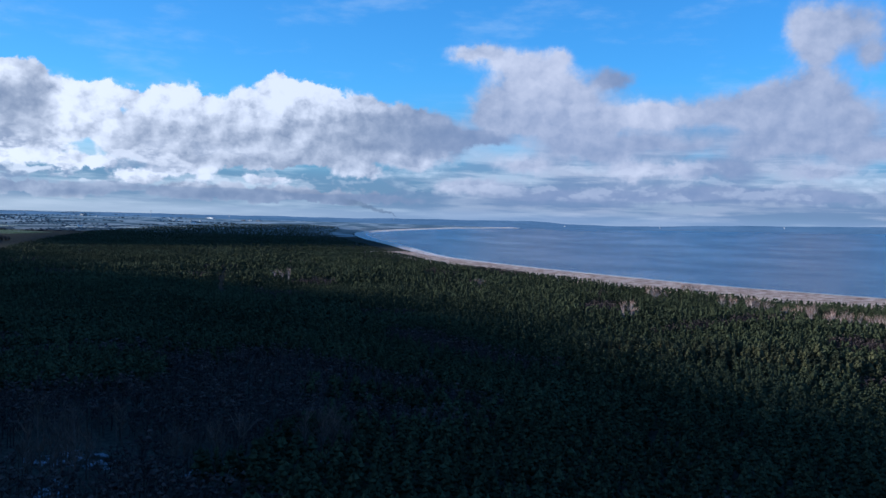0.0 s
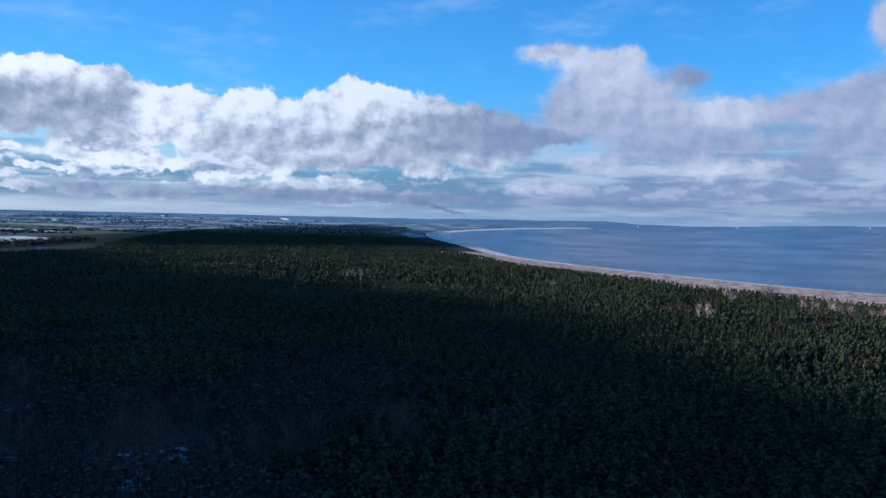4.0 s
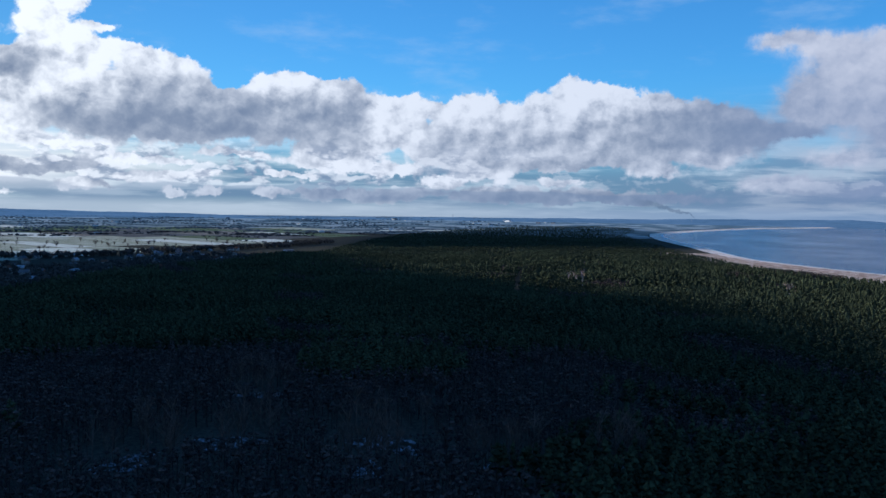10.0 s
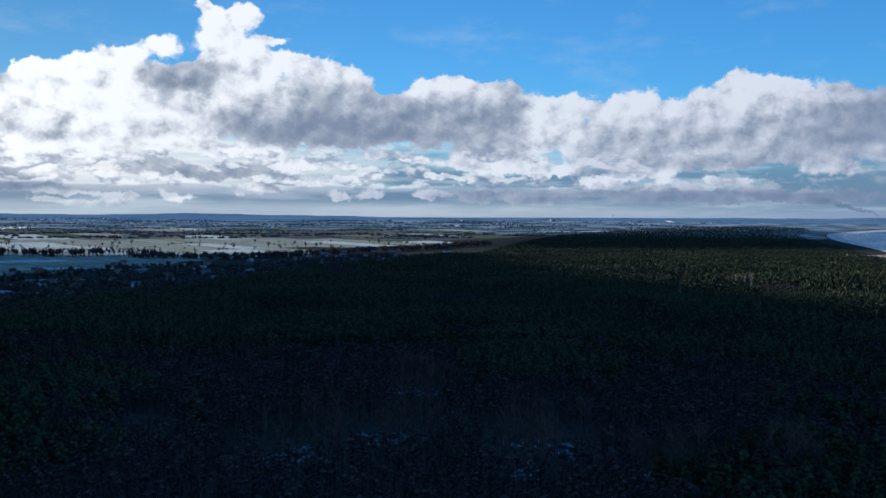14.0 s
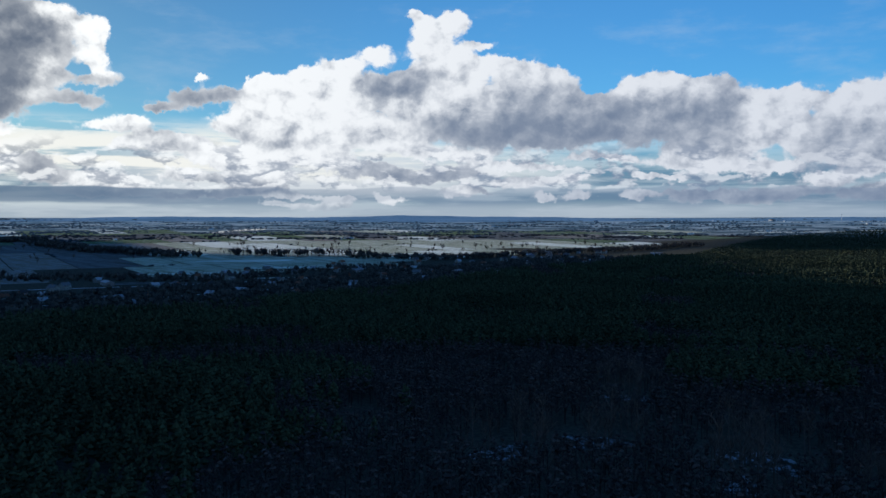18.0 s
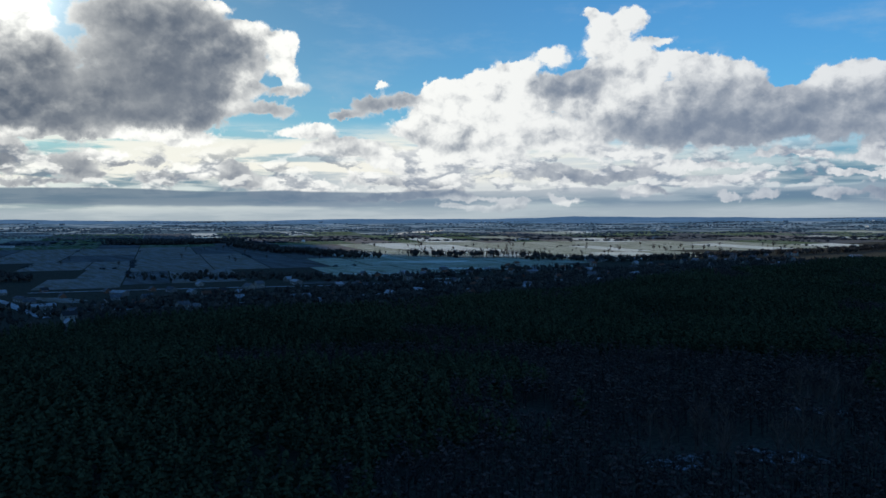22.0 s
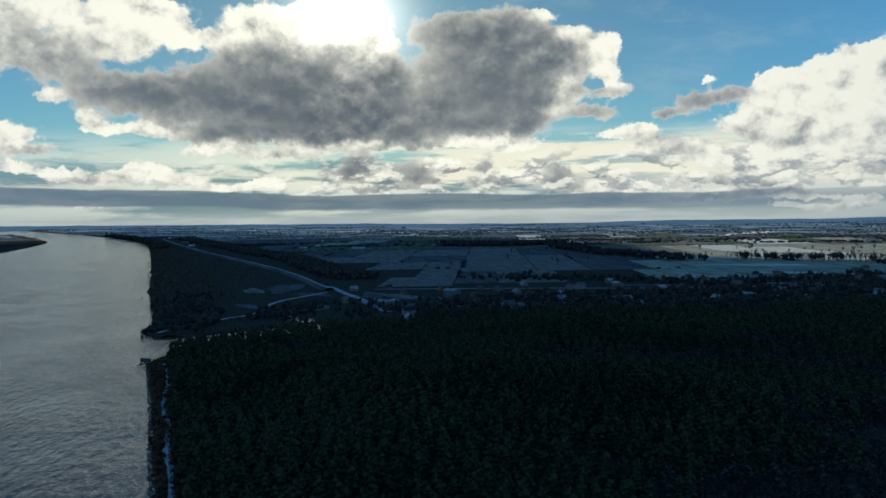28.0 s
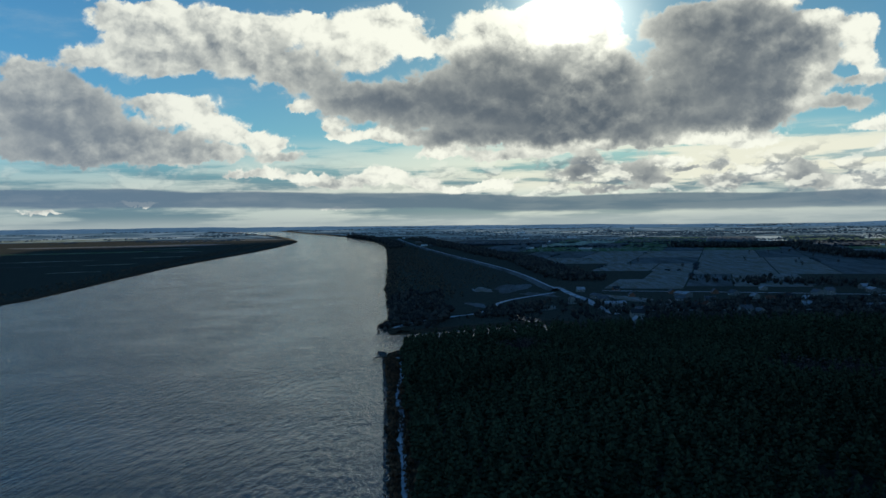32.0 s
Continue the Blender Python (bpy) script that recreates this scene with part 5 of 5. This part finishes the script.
M_WILLOW = simple("reddish_brush", (0.05, 0.028, 0.018), (0.15, 0.075, 0.042), 0.15, 0.95, 0.0, island=0.6, spec=0.1)
# brush between path and water, in one object; single bushes nearest the path as things
rng4 = np.random.default_rng(41)
edge_pts = even([(-100, -15), (-299, -46), (-481, -73), (-630, -97)], 1.6)
bp = np.repeat(edge_pts, 4, 0) + np.column_stack([rng4.normal(0, 2.0, len(edge_pts) * 4), rng4.uniform(0.5, 11.5, len(edge_pts) * 4)])
near_path = far_from(PATH_LINE, bp[:, 0], bp[:, 1], False) < 1.6
bp = bp[~near_path]
bh = rng4.uniform(0.8, 3.2, len(bp)) ** 1.2
tagged(solid("bank_brush", *scatter(THICKETS, bp, bh, ground_z(bp[:, 0], bp[:, 1]) - 0.1 + 0.0, 42), M_WILLOW), "reddish brown reed and brush at the water's edge", "brush", kind="stuff")
sp = np.repeat(edge_pts, 3, 0) + np.column_stack([rng4.normal(0, 1.0, len(edge_pts) * 3), rng4.uniform(-1.5, 1.0, len(edge_pts) * 3)])
tagged(solid("bank_stones", *scatter([rubble(rng4, 0.5) for _ in range(5)], sp, rng4.uniform(0.5, 1.5, len(sp)), np.full(len(sp), 0.05), 43), M_STONE), "dark rubble stones along the waterline", "stones", kind="stuff")


def bush(seed, tall):
    rng = np.random.default_rng(seed)
    t = empty("bush", "leafless reddish bush beside the river path", "bush", "bushes by the path")
    stems = [stick((0, 0, -0.2), (tall * 0.4 * math.cos(a), tall * 0.4 * math.sin(a), tall * rng.uniform(0.7, 1.0)), 0.05, 0.015, 3) for a in np.linspace(0, 6.0, 9)]
    part("stem", join(stems), M_BARK, t)
    part("crown", join([tuft(rng, np.array([rng.uniform(-0.35, 0.35) * tall, rng.uniform(-0.35, 0.35) * tall, rng.uniform(0.4, 0.95) * tall]), tall * rng.uniform(0.08, 0.16), 0.8) for _ in range(16)]), M_WILLOW, t)
    return t


bush_spots = [(x + rng4.normal(0, 1), y + o) for x, y in even([(-295, -33), (-420, -52), (-600, -78)], 7.0) for o in (-4.5, 4.5)]
spread([bush(600 + i, 2.0 + 0.5 * i) for i in range(4)], bush_spots, 76, 0.7, 1.4)


def box(x0, y0, z0, x1, y1, z1, bev=0.0):
    """A block with softened upper edges."""
    b = bev
    lo_, hi_ = [(x0, y0), (x1, y0), (x1, y1), (x0, y1)], [(x0 + b, y0 + b), (x1 - b, y0 + b), (x1 - b, y1 - b), (x0 + b, y1 - b)]
    v = [(*q, z0) for q in lo_] + [(*q, z1 - b) for q in lo_] + [(*q, z1) for q in hi_]
    f = [(0, 2, 1), (0, 3, 2), (8, 9, 10), (8, 10, 11)]
    for k in (0, 4):
        for i in range(4):
            j = (i + 1) % 4
            f += [(k + i, k + j, k + 4 + j), (k + i, k + 4 + j, k + 4 + i)]
    return np.array(v, float), np.array(f)


jetty = empty("jetty", "dark wooden jetty on posts at the mouth of the inlet", "jetty")
for i in range(20):
    part("plank", box(-0.42 + i * 0.9, -1.5, 1.25, 0.42 + i * 0.9, 1.5, 1.37, 0.02), M_PLANK, jetty)
for i in range(5):
    for s in (-1.3, 1.3):
        part("post", stick((i * 4.2, s, -2.4), (i * 4.2, s, 1.9), 0.17, 0.15, 8), M_PLANK, jetty)
part("beam", box(-0.3, -1.3, 1.0, 17.4, -1.05, 1.25, 0.02), M_PLANK, jetty)
part("beam", box(-0.3, 1.05, 1.0, 17.4, 1.3, 1.25, 0.02), M_PLANK, jetty)
jetty.matrix_basis = pose(-611, -101, 0, 0, 0, 143)

mole = empty("mole", "short dark stone mole at the inlet", "mole")
rngm = np.random.default_rng(77)
for i in range(46):
    v, f = tuft(rngm, np.array([rngm.uniform(-13, 13), rngm.uniform(-2.6, 2.6), rngm.uniform(-0.2, 0.9)]), rngm.uniform(0.9, 1.7), 0.7)
    part("stone", (v, f), M_STONE, mole)
mole.matrix_basis = pose(-634, -98, 0, 0, 0, 20)
beacon = empty("beacon", "thin marker post standing on the mole", "marker")
part("pole", stick((0, 0, -0.5), (0, 0, 6.5), 0.14, 0.1, 8), M_PLANK, beacon)
part("topmark", box(-0.5, -0.08, 5.4, 0.5, 0.08, 6.5, 0.03), M_PLANK, beacon)
beacon.matrix_basis = pose(-640, -99, 1.0)

# ---- levee, roads, snowy clearings ----
levee = tagged(ribbon("levee", smooth(LEVEE), [-10, -3.2, -2.0, 2.0, 3.2, 10], [-0.2, 3.3, 3.6, 3.6, 3.3, -0.2], M_FIELDS[4], 12, 0.5, 13, base=lambda x, y: lift(x, y) + 1.5), "long grassy levee dusted with snow", "levee", kind="structure")
tagged(ribbon("road_levee", smooth(LEVEE), [-1.9, 0, 1.9], [3.7, 3.75, 3.7], M_SNOW, 12, 0.25, 14, base=lambda x, y: lift(x, y) + 1.5), "snowy track along the crown of the levee", "track", kind="structure")
M_ROAD = snowy("wet_road", (0.045, 0.045, 0.05), (0.08, 0.08, 0.085), share=0.6, scale=0.08)
for i, (line, w) in enumerate([([(-1260, 70), (-1183, 79), (-1110, 86), (-1050, 98), (-985, 99), (-926, 105), (-880, 112)], 5), ([(-790, -112), (-840, -92), (-880, -58), (-905, -30), (-960, -21), (-1040, -10), (-1110, 30), (-1160, 62)], 3.2),
                               ([(-920, 105), (-905, 300), (-900, 560), (-880, 850), (-930, 1150), (-960, 1500)], 3.5), ([(-1180, 130), (-1120, 330), (-1020, 560), (-1010, 850), (-1060, 1150)], 3.0)]):
    tagged(ribbon("road", smooth(line), [-w, 0, w], [0.3, 0.36, 0.3], M_ROAD if i == 0 else M_SNOW, 8, 0.5, 20 + i, base=ground_z), "snowy road between the village houses", "road", kind="structure")
for i, (x, y, a, b, t) in enumerate([(-1255, 5, 80, 26, -8), (-1225, -40, 46, 14, 8), (-1130, 40, 40, 16, 30), (-960, 40, 30, 14, 10), (-1000, -40, 36, 9, 20), (-820, -86, 34, 5, -35), (-930, 160, 26, 12, 60), (-1060, 150, 50, 18, 20), (-1290, 420, 60, 30, 40),
                                      (-1160, 640, 90, 26, 60), (-1030, 700, 60, 16, 60), (-1020, 900, 60, 20, 80), (-1090, 520, 55, 20, 50), (-960, 430, 40, 14, 80), (-1120, 980, 60, 30, 80), (-950, 640, 30, 12, 70), (-1450, 905, 90, 34, 60), (-1225, 850, 70, 22, 55), (-1170, 905, 50, 20, 50), (-1020, 905, 46, 16, 50), (-1035, 720, 60, 12, 60), (-1220, 650, 70, 14, 62)]):
    patch("snowy_meadow", x, y, a, b, t, 0.28, M_FIELDS[0] if i > 15 else M_FIELDS[3] if i % 2 else M_FIELDS[4], "small snowy meadow among the trees", "meadow", 700 + i)
# isle beyond the river
for i, (x, y, a, b, t, k) in enumerate([(-3150, -1480, 420, 60, -66, 3), (-3600, -1230, 260, 50, -70, 3), (-2750, -1430, 320, 40, -64, 2), (-3450, -2050, 500, 90, -62, 1), (-2500, -1080, 80, 10, -60, 1), (-2150, -1060, 70, 8, -58, 1), (-2800, -1130, 60, 8, -64, 1), (-3700, -1760, 420, 30, -66, 0), (-1850, -1010, 60, 6, -60, 1), (-2300, -1330, 120, 9, -62, 1), (-2050, -1300, 150, 8, -60, 4), (-3000, -1250, 90, 8, -64, 1)]):
    patch("isle_field", x, y, a, b, t, 0.3, M_FIELDS[k], "flat brown winter field beyond the river", "field", 740 + i)

# lagoon behind the inlet and the far fishpond
M_POND = water_mat("still_water", (0.02, 0.025, 0.03), 0.05, 0.3, 0.08, (1, 1, 1))
patch("water_lagoon", -850, 14, 30, 12, 20, 0.32, M_POND, "still lagoon behind the inlet", "pond", 760)
patch("water_pond", -3020, 1830, 215, 42, 120, 0.6, M_POND, "long bright pond out on the plain", "pond", 761)

# ---- village ----
M_ROOF_SNOW = simple("snowy_roof", (0.085, 0.093, 0.11), (0.32, 0.34, 0.38), 0.25, 0.85, thing=0.5)
M_ROOF_TILE = simple("tiled_roof", (0.085, 0.04, 0.03), (0.16, 0.08, 0.055), 0.6, 0.9, thing=0.5)
M_ROOF_DARK = simple("dark_roof", (0.04, 0.04, 0.045), (0.12, 0.125, 0.14), 0.6, 0.8, thing=0.5)
M_WALLS = [simple("render_white", (0.16, 0.155, 0.14), (0.30, 0.29, 0.27), 0.5, 0.9), simple("render_grey", (0.12, 0.12, 0.12), (0.20, 0.195, 0.19), 0.5, 0.9), simple("brick_wall", (0.16, 0.075, 0.05), (0.26, 0.13, 0.09), 1.0, 0.9)]
M_FAR_WHITE = simple("pale_cladding", (0.55, 0.56, 0.58), (0.75, 0.76, 0.78), 0.05, 0.8, thing=0.5)
M_PANE, _n, _b = material("window_glass")
_b.inputs["Base Color"].default_value, _b.inputs["Roughness"].default_value = (0.02, 0.025, 0.03, 1), 0.08
M_DOOR = simple("door_wood", (0.07, 0.04, 0.025), (0.13, 0.08, 0.05), 2.0, 0.7)


def house(seed, w, d, h, pitch_h, wall, roof, label, floors=1):
    """A gabled house: walls with gables, roof of two thick slopes, chimney, windows, door."""
    rng = np.random.default_rng(seed)
    t = empty("house", label, "house", "houses of the village")
    a, b = w / 2, d / 2
    v = np.array([(-a, -b, -0.5), (a, -b, -0.5), (a, b, -0.5), (-a, b, -0.5), (-a, -b, h), (a, -b, h), (a, b, h), (-a, b, h), (-a, 0, h + pitch_h), (a, 0, h + pitch_h)])
    f = [(0, 1, 5), (0, 5, 4), (2, 3, 7), (2, 7, 6), (1, 2, 6), (1, 6, 5), (3, 0, 4), (3, 4, 7), (5, 6, 9), (7, 4, 8)]
    part("wall", (v, np.array(f)), wall, t)
    o, th = 0.5, 0.28
    for s in (-1, 1):
        k = pitch_h / b
        q = [(-a - o, s * (b + o), h - o * k), (a + o, s * (b + o), h - o * k), (a + o, 0, h + pitch_h), (-a - o, 0, h + pitch_h)]
        v = np.array([(x, y, z + 0.02) for x, y, z in q] + [(x, y, z + th) for x, y, z in q])
        f = [(4, 5, 6), (4, 6, 7), (0, 2, 1), (0, 3, 2), (0, 1, 5), (0, 5, 4), (1, 2, 6), (1, 6, 5), (3, 0, 4), (3, 4, 7)]
        part("roof", (v, np.array(f)), roof, t)
    cx = rng.uniform(-a * 0.5, a * 0.5)
    part("chimney", box(cx - 0.35, 0.4, h + pitch_h * 0.4, cx + 0.35, 1.1, h + pitch_h + 1.0, 0.05), M_WALLS[2], t)
    for fl in range(floors):
        for s in (-1, 1):
            for i in range(3):
                x = -a + w * (i + 0.5) / 3
                y0, y1 = sorted((s * b, s * (b + 0.06)))
                z0 = 0.9 + 2.7 * fl
                pane = part("window", box(x - 0.6, y0, z0, x + 0.6, y1, z0 + 1.4, 0.01), M_PANE, t)
                f0, f1 = sorted((s * b, s * (b + 0.1)))
                part("window_frame", join([box(x - 0.72, f0, z0 - 0.1, x + 0.72, f1, z0, 0.01), box(x - 0.72, f0, z0 + 1.4, x + 0.72, f1, z0 + 1.5, 0.01), box(x - 0.72, f0, z0, x - 0.6, f1, z0 + 1.4, 0.01), box(x + 0.6, f0, z0, x + 0.72, f1, z0 + 1.4, 0.01)]), M_FAR_WHITE, pane, "white painted frame")
    part("door", box(a, -0.5, 0.0, a + 0.07, 0.5, 2.1, 0.01), M_DOOR, t)
    return t


HOUSES = [house(1, 11, 8, 3.2, 3.2, M_WALLS[0], M_ROOF_SNOW, "white rendered house with a snow-covered gable roof"), house(2, 10, 8, 5.8, 3.0, M_WALLS[0], M_ROOF_TILE, "two-storey white house with a dark red tiled roof", 2),
          house(3, 12, 9, 3.4, 3.6, M_WALLS[1], M_ROOF_SNOW, "grey rendered house with a snowy steep roof"), house(4, 9, 7.5, 3.0, 3.0, M_WALLS[2], M_ROOF_DARK, "brick cottage with a dark wet roof"),
          house(5, 24, 11, 4.4, 2.2, M_WALLS[1], M_ROOF_SNOW, "long low shed with a wide snowy roof"), house(6, 13, 9, 6.0, 3.4, M_WALLS[0], M_ROOF_DARK, "large pale house with a dark roof", 2)]
rng5 = np.random.default_rng(61)
home = [(-918, 167), (-803, 560), (-874, 490), (-1183, 150), (-960, 120), (-1000, 75)]
for _ in range(900):
    y = rng5.uniform(90, 1700)
    x = -rng5.uniform(790, 1170) - 0.06 * y
    if all(math.hypot(x - q[0], y - q[1]) > 27 for q in home) and not inside(FOREST, np.array([x]), np.array([y]))[0] and far_from(FOREST, np.array([x]), np.array([y]))[0] > 16:
        home.append((x, y))
    if len(home) >= 135:
        break
for i, (x, y) in enumerate(home):
    k = i if i < len(HOUSES) else int(rng5.choice(6, p=[0.27, 0.15, 0.2, 0.14, 0.08, 0.16]))
    m = pose(x, y, float(ground_z(x, y)) + 0.05, 0, 0, rng5.choice([12, 100, 192, 280]) + rng5.normal(0, 9))
    if i < len(HOUSES):
        HOUSES[k].matrix_basis = m
    else:
        copy_thing(HOUSES[k], m)

# ---- far off: farms, town blocks, works, ships ----
M_FAR_GREY = simple("concrete_cladding", (0.25, 0.27, 0.30), (0.42, 0.44, 0.47), 0.05, 0.9, thing=0.5)
far_models = []
for k, (w, d, h, mat, label) in enumerate([(22, 9, 4.5, M_FAR_WHITE, "far pale farm building on the plain"), (24, 8, 7, M_FAR_GREY, "far grey block of flats at the town's edge"), (40, 14, 5, M_FAR_WHITE, "long white hall far off on the plain"), (10, 6, 4, M_FAR_WHITE, "small far white farmhouse")]):
    t = empty("far_building", label, "building", "buildings of the plain")
    part("wall", box(-w / 2, -d / 2, -1, w / 2, d / 2, h, 0.05), mat, t)
    part("roof", box(-w / 2 - 0.5, -d / 2 - 0.5, h, w / 2 + 0.5, d / 2 + 0.5, h + 1.2, 0.5), M_ROOF_SNOW if k != 1 else M_ROOF_DARK, t)
    for i in range(4):
        part("window", box(-w * 0.4 + i * w * 0.22, -d / 2 - 0.1, h * 0.4, -w * 0.4 + i * w * 0.22 + w * 0.1, -d / 2 + 0.05, h * 0.7, 0.01), M_PANE, t)
    far_models.append(t)
spots = []
for _ in range(46):
    az, r = rng5.uniform(12, 30), rng5.uniform(3000, 4600)
    spots.append((az, r))
for _ in range(48):
    az, r = rng5.uniform(30, 120), rng5.uniform(2600, 4700)
    spots.append((az, r))
n_far = 0
for az, r in spots:
    x, y = -r * math.sin(radians(az)), r * math.cos(radians(az))
    px, py = np.array([x]), np.array([y])
    if (inside(ISLE, px, py)[0] and r < 4200) or inside(FOREST, px, py)[0] or not (inside(MAINLAND, px, py)[0] or inside(ISLE, px, py)[0]) or far_from(MAINLAND, px, py)[0] < 40:
        continue
    m = pose(x, y, float(ground_z(x, y)) + 0.2, 0, 0, rng5.uniform(0, 180))
    if n_far < 4:
        far_models[n_far].matrix_basis = m
    else:
        copy_thing(far_models[int(rng5.choice(4, p=[0.35, 0.15, 0.15, 0.35]))], m)
    n_far += 1


def stack(x, y, h):
    t = empty("chimney_stack", "tall thin works chimney far on the horizon", "chimney", "works chimneys")
    z = float(ground_z(x, y))
    part("shaft", stick((0, 0, -2), (0, 0, h), h * 0.05, h * 0.03, 10), M_FAR_GREY, t)
    part("rim", stick((0, 0, h - 2), (0, 0, h + 0.5), h * 0.036, h * 0.036, 10), M_ROOF_TILE, t)
    t.matrix_basis = pose(x, y, z)


stack(-1499, 4250, 34)
stack(-290, 4780, 22)
stack(-1150, 4450, 22)
M_HULL = simple("ship_hull", (0.04, 0.05, 0.07), (0.10, 0.11, 0.13), 0.1, 0.7)


def ship(az, r, length):
    x, y = -r * math.sin(radians(az)), r * math.cos(radians(az))
    t = empty("ship", "small far cargo ship on the grey bay", "ship", "ships on the bay")
    L, w = length / 2, length * 0.08
    v = np.array([(-L, -w, -1), (L * 0.8, -w, -1), (L, 0, -1), (L * 0.8, w, -1), (-L, w, -1), (-L, -w, 5), (L * 0.8, -w, 5), (L * 1.05, 0, 6.5), (L * 0.8, w, 5), (-L, w, 5)])
    f = [(5, 6, 8), (5, 8, 9), (6, 7, 8)] + [q for i in range(5) for q in ((i, (i + 1) % 5, 5 + (i + 1) % 5), (i, 5 + (i + 1) % 5, 5 + i))]
    part("hull", (v, np.array(f)), M_HULL, t)
    part("bridge", box(-L * 0.9, -w * 0.8, 5, -L * 0.6, w * 0.8, 13, 0.3), M_FAR_WHITE, t)
    part("funnel", box(-L * 0.82, -1, 13, -L * 0.72, 1, 16, 0.1), M_HULL, t)
    t.matrix_basis = pose(x, y, float(lift(x, y)), 0, 0, az + 80)


ship(-8.3, 4700, 34)
ship(-14.6, 4750, 26)
ship(-22.3, 4800, 30)
